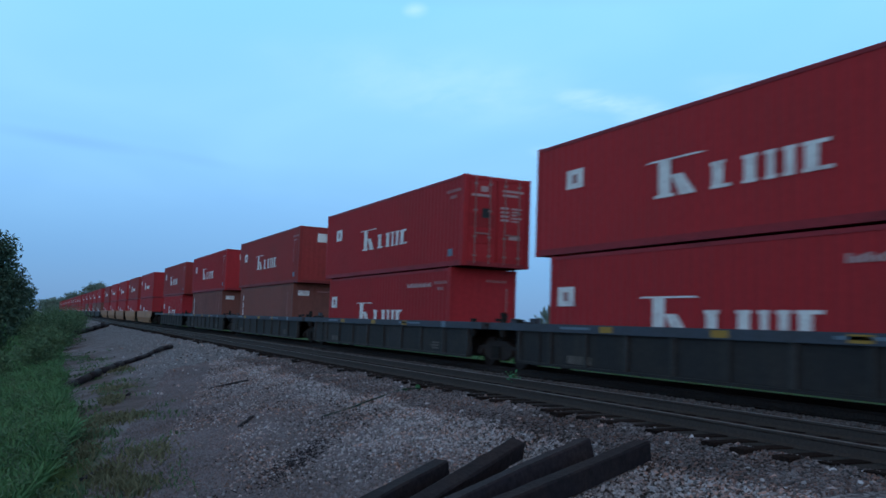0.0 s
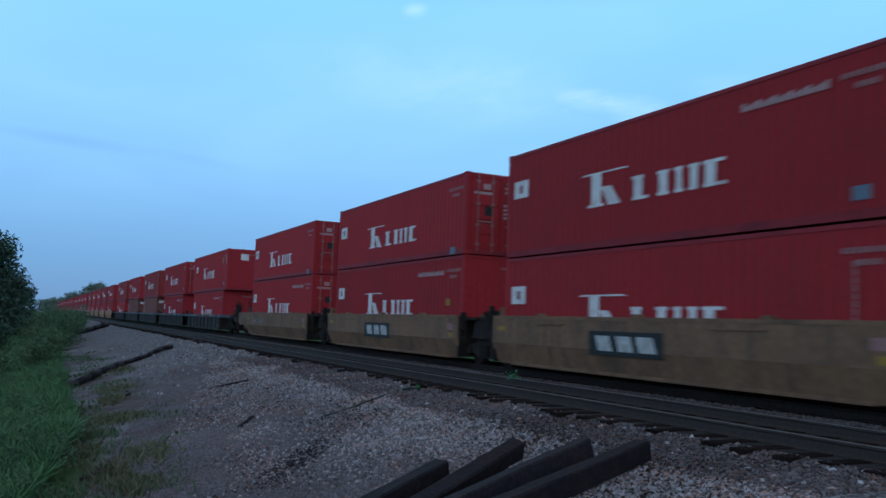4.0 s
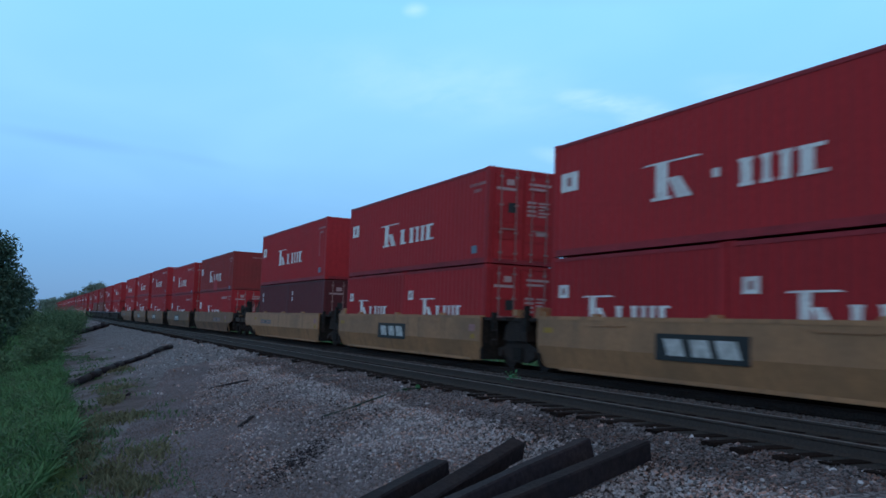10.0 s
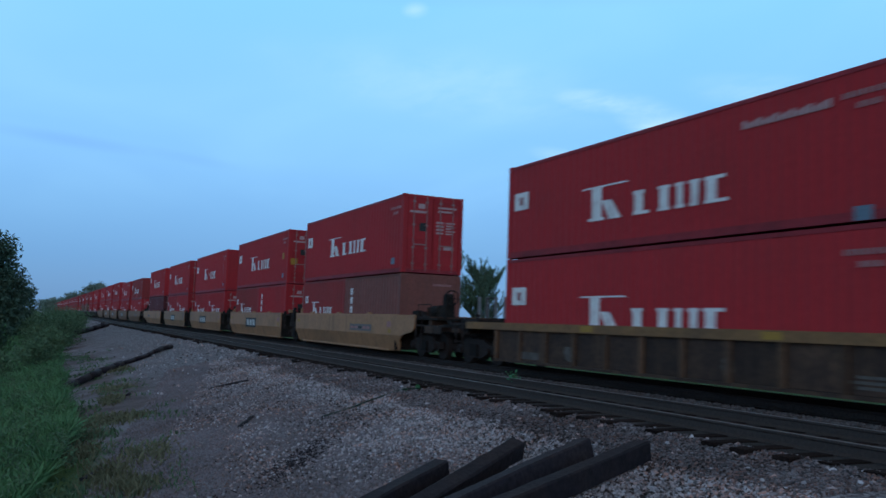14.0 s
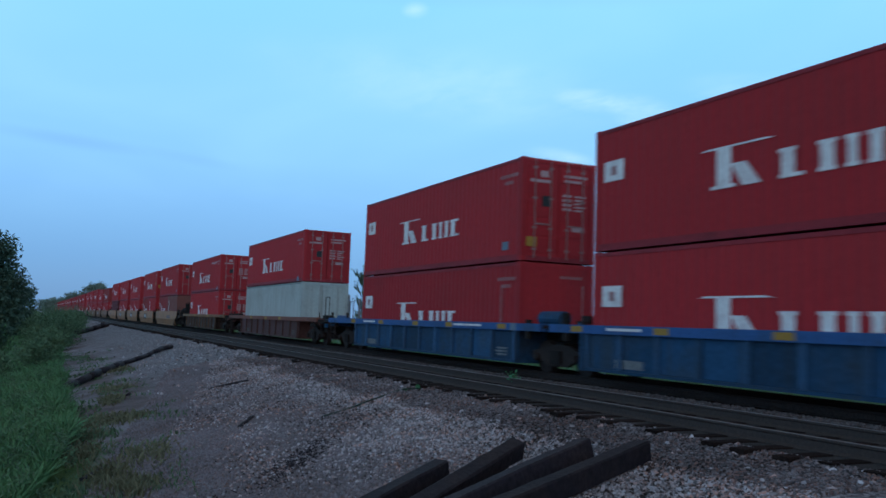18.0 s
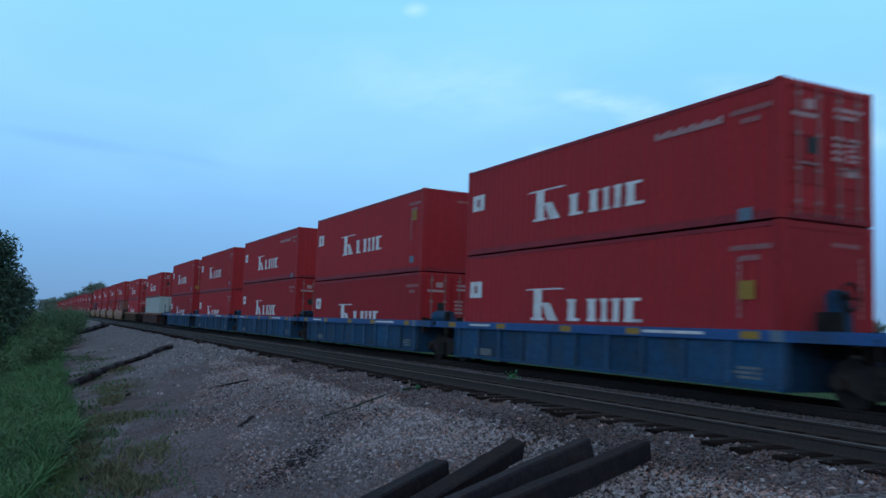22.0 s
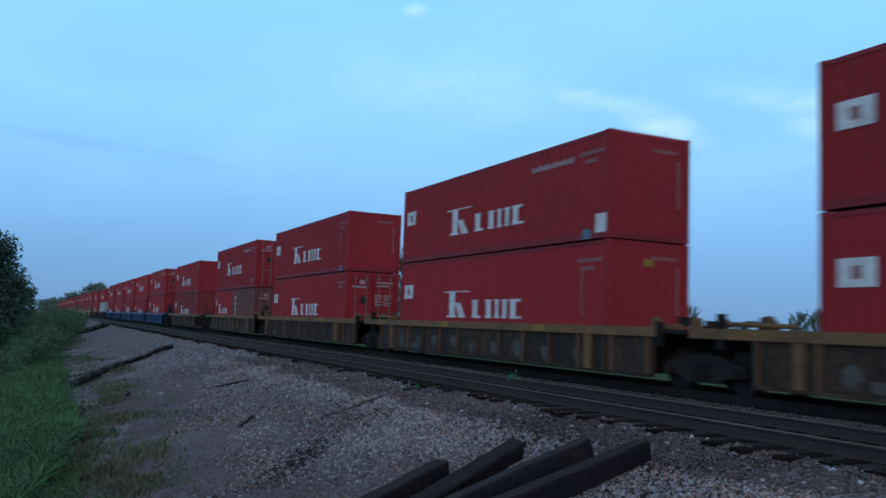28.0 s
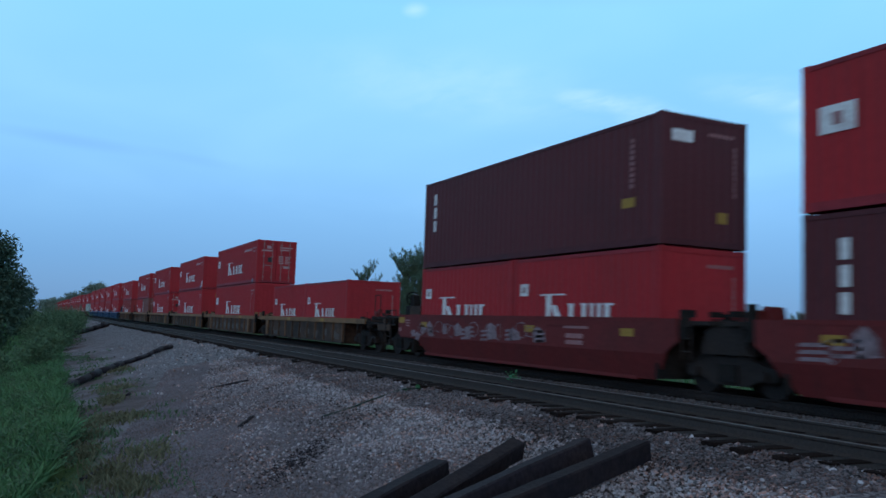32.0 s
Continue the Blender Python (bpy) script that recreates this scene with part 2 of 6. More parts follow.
RIBM = {"blue": mat("blue_rib_paint", (0.022, 0.078, 0.160), 0.65, vary=0.25, big=1.5, fine=12, bump=0.05, second=(0.03, 0.045, 0.07), amount=0.7, rand=0.4), "brown": mat("dusty_rib_paint", (0.115, 0.058, 0.030), 0.75, vary=0.3, big=1.5, fine=12, bump=0.05, second=(0.05, 0.034, 0.028), amount=0.6, rand=0.45), "dark": mat("slate_rib_paint", (0.040, 0.036, 0.036), 0.75, vary=0.25, big=1.5, fine=12, bump=0.05, rand=0.25)}
CABLE = mat("dark_green_cable_sheath", (0.012, 0.045, 0.034), 0.6, vary=0.25, big=3, fine=20, bump=0.05)
BLACK = mat("black_panel_paint", (0.02, 0.021, 0.022), 0.6, vary=0.2, big=3, fine=20, bump=0.0)
RAIL_TOP = mat("polished_rail_steel", (0.22, 0.215, 0.21), 0.55, 0.3, vary=0.1, big=1, fine=30, bump=0.03)
RAIL = mat("rusty_rail_steel", (0.048, 0.036, 0.032), 0.8, 0.0, vary=0.25, big=2, fine=25, bump=0.15)
TIE = mat("creosoted_tie_wood", (0.015, 0.010, 0.009), 0.95, vary=0.4, big=2.5, fine=24, bump=0.35, second=(0.036, 0.024, 0.020), amount=0.6, rand=0.3, spec=0.08)
OLD_TIE = mat("old_dark_tie_wood", (0.018, 0.0150, 0.021), 0.75, vary=0.4, big=2.0, fine=16, bump=0.4, second=(0.038, 0.026, 0.026), amount=0.7, rand=0.2, spec=0.28)
BARK = mat("grey_brown_bark", (0.06, 0.05, 0.04), 0.9, vary=0.3, big=2, fine=14, bump=0.5)


def island_mat(name, dark, light, rough, spec=0.3, tint=None, piece=0.6, patch=0.35):
    """For joined stones, blades and leaves: the colour runs from dark to light by piece."""
    m = bpy.data.materials.new(name)
    m.use_nodes = True
    n, l = m.node_tree.nodes, m.node_tree.links
    b = n["Principled BSDF"]
    b.inputs["Roughness"].default_value = rough
    b.inputs["Specular IOR Level"].default_value = spec
    g = n.new("ShaderNodeNewGeometry")
    ramp = n.new("ShaderNodeValToRGB")
    e = ramp.color_ramp.elements
    e[0].color, e[1].color = (*dark, 1), (*light, 1)
    t = n.new("ShaderNodeTexNoise")
    t.inputs["Scale"].default_value = patch
    t.inputs["Detail"].default_value = 4
    co = n.new("ShaderNodeTexCoord")
    l.new(co.outputs["Object"], t.inputs["Vector"])
    ad = n.new("ShaderNodeMath"); ad.operation = "MULTIPLY_ADD"; ad.inputs[1].default_value = piece
    sub = n.new("ShaderNodeMath"); sub.operation = "SUBTRACT"; sub.inputs[1].default_value = piece / 2
    l.new(t.outputs[0], sub.inputs[0])
    l.new(g.outputs["Random Per Island"], ad.inputs[0]); l.new(sub.outputs[0], ad.inputs[2])
    l.new(ad.outputs[0], ramp.inputs[0])
    if tint:
        mul = n.new("ShaderNodeMath"); mul.operation = "MULTIPLY"; mul.inputs[1].default_value = 7.13
        fr = n.new("ShaderNodeMath"); fr.operation = "FRACT"
        mx = n.new("ShaderNodeMix"); mx.data_type = "RGBA"; mx.blend_type = "MULTIPLY"
        mx.inputs[7].default_value = (*tint, 1)
        l.new(g.outputs["Random Per Island"], mul.inputs[0]); l.new(mul.outputs[0], fr.inputs[0])
        sq = n.new("ShaderNodeMath"); sq.operation = "POWER"; sq.inputs[1].default_value = 2.0
        l.new(fr.outputs[0], sq.inputs[0])
        area = n.new("ShaderNodeTexNoise")
        area.inputs["Scale"].default_value = 0.9
        l.new(co.outputs["Object"], area.inputs["Vector"])
        spread = n.new("ShaderNodeMapRange")
        spread.inputs["From Min"].default_value, spread.inputs["From Max"].default_value = 0.38, 0.62
        spread.inputs["To Min"].default_value, spread.inputs["To Max"].default_value = 0.45, 1.5
        l.new(area.outputs[0], spread.inputs["Value"])
        most = n.new("ShaderNodeMath"); most.operation = "MULTIPLY"; most.use_clamp = True
        l.new(sq.outputs[0], most.inputs[0]); l.new(spread.outputs[0], most.inputs[1])
        l.new(most.outputs[0], mx.inputs[0]); l.new(ramp.outputs[0], mx.inputs[6]); l.new(mx.outputs[2], b.inputs["Base Color"])
    else:
        l.new(ramp.outputs[0], b.inputs["Base Color"])
    return m


CHIP = island_mat("loose_ballast_chips", (0.026, 0.021, 0.021), (0.56, 0.55, 0.59), 0.85, tint=(1.0, 0.62, 0.50), piece=0.95)
# darker stones than CHIP, for the strip nearest the track
SHOULDER = island_mat("dark_shoulder_ballast", (0.016, 0.015, 0.017), (0.255, 0.243, 0.263), 0.8, tint=(1.0, 0.60, 0.48), piece=0.95)
DARK_STONE = island_mat("dark_track_ballast", (0.012, 0.011, 0.012), (0.155, 0.145, 0.150), 0.85, tint=(1.0, 0.80, 0.72), piece=0.8)
DUST = island_mat("dusty_fine_gravel", (0.098, 0.087, 0.095), (0.320, 0.298, 0.330), 0.9, tint=(1.0, 0.80, 0.72))
# green lightened and blued to carry the haze in front of the tree
LEAF = island_mat("haze_lifted_green_leaves", (0.034, 0.070, 0.054), (0.080, 0.142, 0.092), 0.7)
GRASS = island_mat("lush_grass_blades", (0.046, 0.138, 0.062), (0.145, 0.305, 0.128), 0.75, piece=0.16, patch=0.7)
# distance haze is put into this pale leaf colour
FARLEAF = island_mat("haze_paled_leaves", (0.13, 0.18, 0.15), (0.22, 0.29, 0.235), 0.75)
FEATHER = island_mat("blue_green_leaves", (0.045, 0.090, 0.060), (0.13, 0.21, 0.14), 0.7)
BUSH = island_mat("green_bush_leaves", (0.046, 0.100, 0.056), (0.125, 0.215, 0.105), 0.7)
DRY = island_mat("dry_grass_blades", (0.085, 0.092, 0.050), (0.200, 0.195, 0.120), 0.8)


def ground_mat():
    m = bpy.data.materials.new("ground_soil_ballast_grass")
    m.use_nodes = True
    n, l = m.node_tree.nodes, m.node_tree.links
    b = n["Principled BSDF"]
    b.inputs["Roughness"].default_value = 0.95
    b.inputs["Specular IOR Level"].default_value = 0.2
    co = n.new("ShaderNodeTexCoord")
    sep = n.new("ShaderNodeSeparateXYZ")
    l.new(co.outputs["Object"], sep.inputs[0])
    def tex(scale, detail):
        t = n.new("ShaderNodeTexNoise")
        t.inputs["Scale"].default_value, t.inputs["Detail"].default_value = scale, detail
        l.new(co.outputs["Object"], t.inputs["Vector"])
        return t.outputs[0]
    def ramp(src, stops):
        r = n.new("ShaderNodeValToRGB")
        e = r.color_ramp.elements
        e[0].position, e[0].color = stops[0][0], (*stops[0][1], 1)
        e[1].position, e[1].color = stops[-1][0], (*stops[-1][1], 1)
        for p, c in stops[1:-1]:
            x = e.new(p)
            x.color = (*c, 1)
        l.new(src, r.inputs[0])
        return r.outputs[0]
    vor = n.new("ShaderNodeTexVoronoi")
    vor.inputs["Scale"].default_value = 22
    l.new(co.outputs["Object"], vor.inputs["Vector"])
    vsep = n.new("ShaderNodeSeparateColor")
    l.new(vor.outputs["Color"], vsep.inputs[0])
    stones = ramp(vsep.outputs[0], [(0.0, (0.040, 0.037, 0.039)), (0.5, (0.190, 0.178, 0.192)), (1.0, (0.39, 0.385, 0.415))])
    dirt = ramp(tex(2.5, 6), [(0.3, (0.158, 0.143, 0.156)), (0.7, (0.280, 0.264, 0.290))])
    stain = ramp(tex(0.55, 5), [(0.42, (0.62, 0.54, 0.50)), (0.58, (1.0, 1.0, 1.0))])
    soil = n.new("ShaderNodeMix"); soil.data_type = "RGBA"; soil.blend_type = "MULTIPLY"
    soil.inputs[0].default_value = 1.0
    l.new(dirt, soil.inputs[6]); l.new(stain, soil.inputs[7])
    dirt = soil.outputs[2]
    green = ramp(tex(1.2, 6), [(0.3, (0.035, 0.08, 0.025)), (0.7, (0.09, 0.15, 0.05))])
    wob = n.new("ShaderNodeMath"); wob.operation = "MULTIPLY_ADD"; wob.inputs[1].default_value = 3.0
    l.new(tex(0.35, 5), wob.inputs[0]); l.new(sep.outputs[0], wob.inputs[2])
    def step(src, a, c):
        r = n.new("ShaderNodeMapRange")
        r.interpolation_type = "SMOOTHSTEP"
        r.inputs["From Min"].default_value, r.inputs["From Max"].default_value = a, c
        l.new(src, r.inputs["Value"])
        return r.outputs[0]
    def mix(fac, a, c):
        x = n.new("ShaderNodeMix"); x.data_type = "RGBA"
        l.new(fac, x.inputs[0]); l.new(a, x.inputs[6]); l.new(c, x.inputs[7])
        return x.outputs[2]
    c = mix(step(wob.outputs[0], 4.2, 6.6), dirt, stones)     # stones thicken towards the track
    climb = n.new("ShaderNodeMath"); climb.operation = "MULTIPLY_ADD"; climb.inputs[1].default_value = -2.9
    l.new(step(sep.outputs[1], 68, 135), climb.inputs[0]); l.new(wob.outputs[0], climb.inputs[2])
    c = mix(step(climb.outputs[0], 1.7, 2.9), green, c)         # grass at the foot of the bank
    bed = ramp(tex(3.0, 5), [(0.3, (0.027, 0.025, 0.025)), (0.7, (0.060, 0.055, 0.055))])
    fine = n.new("ShaderNodeMath"); fine.operation = "MULTIPLY_ADD"; fine.inputs[1].default_value = 0.5
    l.new(tex(2.0, 4), fine.inputs[0]); l.new(sep.outputs[0], fine.inputs[2])
    c = mix(step(fine.outputs[0], 7.98, 8.22), c, bed)        # oily dark bed between the rails
    # stones between the tracks in a darker tone
    dark_stones = ramp(vsep.outputs[0], [(0.0, (0.014, 0.013, 0.013)), (0.5, (0.050, 0.046, 0.048)), (1.0, (0.12, 0.11, 0.12))])
    c = mix(step(fine.outputs[0], 10.75, 11.0), c, dark_stones)
    # oily bed again under the train, its dark tone also standing for the train's shadow
    c = mix(step(fine.outputs[0], 11.55, 11.85), c, bed)
    c = mix(step(wob.outputs[0], 17.2, 18.6), c, green)       # field beyond the tracks
    l.new(c, b.inputs["Base Color"])
    bp = n.new("ShaderNodeBump")
    bp.inputs["Strength"].default_value, bp.inputs["Distance"].default_value = 0.7, 0.04
    l.new(vor.outputs["Distance"], bp.inputs["Height"])
    l.new(bp.outputs[0], b.inputs["Normal"])
    return m


GROUND = ground_mat()


# ---- mesh helpers ----
class Geo:
    """Collects vertices and faces for one mesh."""

    def __init__(self):
        self.v, self.f = [], []

    def box(self, x0, x1, y0, y1, z0, z1, m=None):
        i = len(self.v)
        p = [(x0, y0, z0), (x1, y0, z0), (x1, y1, z0), (x0, y1, z0), (x0, y0, z1), (x1, y0, z1), (x1, y1, z1), (x0, y1, z1)]
        self.v += p if m is None else [tuple(m @ Vector(q)) for q in p]
        self.f += [(i, i + 3, i + 2, i + 1), (i + 4, i + 5, i + 6, i + 7), (i, i + 1, i + 5, i + 4), (i + 1, i + 2, i + 6, i + 5), (i + 2, i + 3, i + 7, i + 6), (i + 3, i, i + 4, i + 7)]
        return self

    def prism(self, poly, x0, x1):
        """A polygon of (y, z), anticlockwise seen from +x, thick from x0 to x1."""
        i, k = len(self.v), len(poly)
        self.v += [(x0, y, z) for y, z in poly] + [(x1, y, z) for y, z in poly]
        self.f += [tuple(i + j for j in reversed(range(k))), tuple(i + k + j for j in range(k))]
        self.f += [(i + j, i + (j + 1) % k, i + k + (j + 1) % k, i + k + j) for j in range(k)]
        return self

    def sweep(self, prof, y0, y1):
        """A profile of (x, z) drawn along y."""
        i, k = len(self.v), len(prof)
        self.v += [(x, y0, z) for x, z in prof] + [(x, y1, z) for x, z in prof]
        self.f += [tuple(i + j for j in range(k)), tuple(i + k + j for j in reversed(range(k)))]
        self.f += [(i + (j + 1) % k, i + j, i + k + j, i + k + (j + 1) % k) for j in range(k)]
        return self

    def tube(self, a, b, r0, r1=None, k=8):
        a, b = Vector(a), Vector(b)
        r1 = r0 if r1 is None else r1
        q = (b - a).to_track_quat("Z", "Y")
        i = len(self.v)
        for c, r in ((a, r0), (b, r1)):
            self.v += [tuple(c + q @ Vector((r * math.cos(2 * math.pi * j / k), r * math.sin(2 * math.pi * j / k), 0))) for j in range(k)]
        self.f += [(i + j, i + (j + 1) % k, i + k + (j + 1) % k, i + k + j) for j in range(k)]
        self.f += [tuple(i + j for j in reversed(range(k))), tuple(i + k + j for j in range(k))]
        return self

    def mesh(self, name, material, smooth=False):
        me = bpy.data.meshes.new(name)
        me.from_pydata(self.v, [], self.f)
        me.materials.append(material)
        if smooth:
            me.polygons.foreach_set("use_smooth", [True] * len(me.polygons))
        me.update()
        return me


def part(name, geo, material, parent, label="", at=None):
    me = geo if isinstance(geo, bpy.types.Mesh) else geo.mesh(name, material)
    ob = new(name, me)
    ob.parent = parent
    if at is not None:
        ob.matrix_basis = at
    if label:
        ob["label"] = label
    return ob


def thing(name, label, category, group="", kind="", at=None):
    ob = new(name)
    ob.empty_display_size = 0.5
    tagged(ob, label, category, group, kind)
    if at is not None:
        ob.matrix_basis = at
    return ob


# ---- the ground ----
def ground_z(x, y):
    if x > 14.9:
        z = -0.30 - 0.85 * min(1.0, (x - 14.9) / 2.4)
    elif x > 10.4:      # ballast heaped between the tracks
        z = -0.21 + 0.11 * min(1.0, max(0.0, (x - 10.45) / 0.3), max(0.0, (11.55 - x) / 0.4))
    elif x > 7.7:       # cribs filled almost to the tie tops
        z = -0.21 + 0.036 * min(1.0, (x - 7.7) / 0.25)
    elif x > 6.6:
        z = -0.21 - 0.05 * min(1.0, (7.75 - x) / 0.35)
    elif x > 0.4:
        z = -0.26 - 0.20 * (6.6 - x)
    else:
        z = -1.50 - 0.12 * min(3.0, 0.4 - x)
    if x < 6.6:
        n = noise.noise(Vector((x * 0.45, y * 0.30, 0.3))) * 0.10 + noise.noise(Vector((x * 1.3, y * 1.1, 4.0))) * 0.035
        z += n * min(1.0, (6.6 - x) / 1.5)
    return z


def axis(stops):
    out = []
    for a, b, d in stops:
        k = max(1, round((b - a) / d))
        out += [a + (b - a) * i / k for i in range(k)]
    return out + [stops[-1][1]]


def build_ground():
    xs = axis([(-900, -60, 120), (-60, -10, 5), (-10, -2, 0.8), (-2, 7.2, 0.25), (7.2, 8.2, 0.1), (8.2, 10.4, 0.55), (10.4, 12.4, 0.2), (12.4, 14.9, 0.6), (14.9, 18, 0.4), (18, 60, 7), (60, 1500, 180)])
    ys = axis([(-300, -20, 40), (-20, 3, 2.5), (3, 30, 0.3), (30, 70, 0.8), (70, 200, 5), (200, 2500, 150)])
    v = [(x, y, ground_z(x, y)) for y in ys for x in xs]
    w = len(xs)
    f = [(j * w + i, j * w + i + 1, (j + 1) * w + i + 1, (j + 1) * w + i) for j in range(len(ys) - 1) for i in range(w - 1)]
    me = bpy.data.meshes.new("ground")
    me.from_pydata(v, [], f)
    me.polygons.foreach_set("use_smooth", [True] * len(f))
    me.materials.append(GROUND)
    tagged(new("ground", me), "gravel bank falling to green grass beside the tracks", "ground", kind="structure")


build_ground()

# ---- tracks ----
NEAR_X, FAR_X, GAUGE = 9.147, 13.085, 1.435
RAIL_PROFILE = [(-0.07, -0.17), (0.07, -0.17), (0.07, -0.155), (0.012, -0.13), (0.012, -0.045), (0.036, -0.03), (0.036, -0.002), (-0.036, -0.002), (-0.036, -0.03), (-0.012, -0.045), (-0.012, -0.13), (-0.07, -0.155)]


def build_track(name, cx, label, steel, head):
    t = thing(name, label, "railway track", kind="structure", at=pose(cx, 0, 0))
    for sx in (-1, 1):
        g = Geo().sweep([(x + sx * (GAUGE / 2 + 0.036), z) for x, z in RAIL_PROFILE], -60, 1500)
        r = part("rail", g, steel, t)
        part("rail_head", Geo().box(sx * (GAUGE / 2 + 0.036) - 0.033, sx * (GAUGE / 2 + 0.036) + 0.033, -60, 1500, -0.002, 0.001), head, r, "worn running surface")
    return t


near_track = build_track("near_track", NEAR_X, "empty steel rails on dark wooden ties in ballast", RAIL, RAIL_TOP)
# darker rail and head materials carry the train's shadow on this track
far_track = build_track("far_track", FAR_X, "steel rails under the passing train, darkened for its shade", STEEL, RAIL)

# ---- containers ----
CW = 2.438
REDNAME = {"R": "red", "D": "faded red", "B": "red-brown", "M": "dark maroon", "G": "pale grey"}


def corrugated(g, a0, a1, z0, z1, plane, inward, axis_y, pitch=0.28, depth=0.026):
    """A wall of trapezoid ribs from a0 to a1, at x = plane (axis_y) or y = plane."""
    k = max(2, round((a1 - a0) / pitch))
    p = (a1 - a0) / k
    pts = []
    for i in range(k):
        b = a0 + i * p
        pts += [(b, 0), (b + 0.27 * p, 0), (b + 0.5 * p, depth), (b + 0.77 * p, depth)]
    pts.append((a1, 0))
    i0 = len(g.v)
    for a, d in pts:
        q = plane + inward * d
        for z in (z0, z1):
            g.v.append((q, a, z) if axis_y else (a, q, z))
    for i in range(len(pts) - 1):
        j = i0 + 2 * i
        g.f.append((j, j + 2, j + 3, j + 1))


MESHES = {}


def shared(key, make):
    if key not in MESHES:
        MESHES[key] = make()
    return MESHES[key]


def emblem(length, top, kind, far):
    """The firm's mark on the side as plain white slabs, each a part: behind the front (foot and head), foot height, head height."""
    if length > 7:
        a, k, kz, h1, z1, h2 = 3.82, 1.0, top - 1.12, 0.79, top - 1.37, 0.54
        if length > 13:
            a, k = 4.72, 1.0
    else:
        a, k, kz, h1, z1, h2 = 1.55, 0.65, top - 1.02, 0.60, top - 1.23, 0.37
    lo, l2 = kz - h1, z1 - h2
    t = 0.07 * h2 / 0.54
    if far:
        shapes = [[(0.1, 1.1, 0.1, 1.1, lo, kz)], [(1.8, 4.6, 1.8, 4.6, l2 + 0.1, z1 - 0.1)]]
    else:
        shapes = [[(0.17, 0.55, 0.17, 0.55, lo + t, kz), (0.03, 0.66, 0.03, 0.66, lo, lo + t)], [(0.84, 1.30, 0.56, 0.92, lo, lo + h1 * 0.58)], [(-0.30, 1.60, -0.12, 1.40, kz, kz + 0.038)]]
        for s0, s1, foot, head in ((1.76, 2.06, 0.20, 0.04), (2.60, 2.88, 0.04, 0.04), (3.14, 3.32, 0.05, 0.03), (3.56, 3.78, 0.0, 0.04), (3.99, 4.28, 0.30, 0.24)):
            shapes.append([(s0, s1, s0, s1, l2 + t, z1 - t), (s0 - 0.04, s1 + foot, s0 - 0.04, s1 + foot, l2, l2 + t), (s0 - 0.05, s1 + head, s0 - 0.05, s1 + head, z1 - t, z1)])
        if kind == 2:
            shapes[3] = [(1.86, 2.06, 1.86, 2.06, z1 - 0.26, z1 - 0.08)]
    out = []
    x = -CW / 2 - 0.006
    for rows in shapes:
        g = Geo()
        for y0, y1, y2, y3, z0, z2 in rows:
            y0, y1, y2, y3 = (length / 2 - a - k * q for q in (y0, y1, y2, y3))
            g.prism([(y1, z0), (y0, z0), (y2, z2), (y3, z2)], x, x + 0.004)
        out.append(g.mesh("emblem_shape", WHITE))
    return out


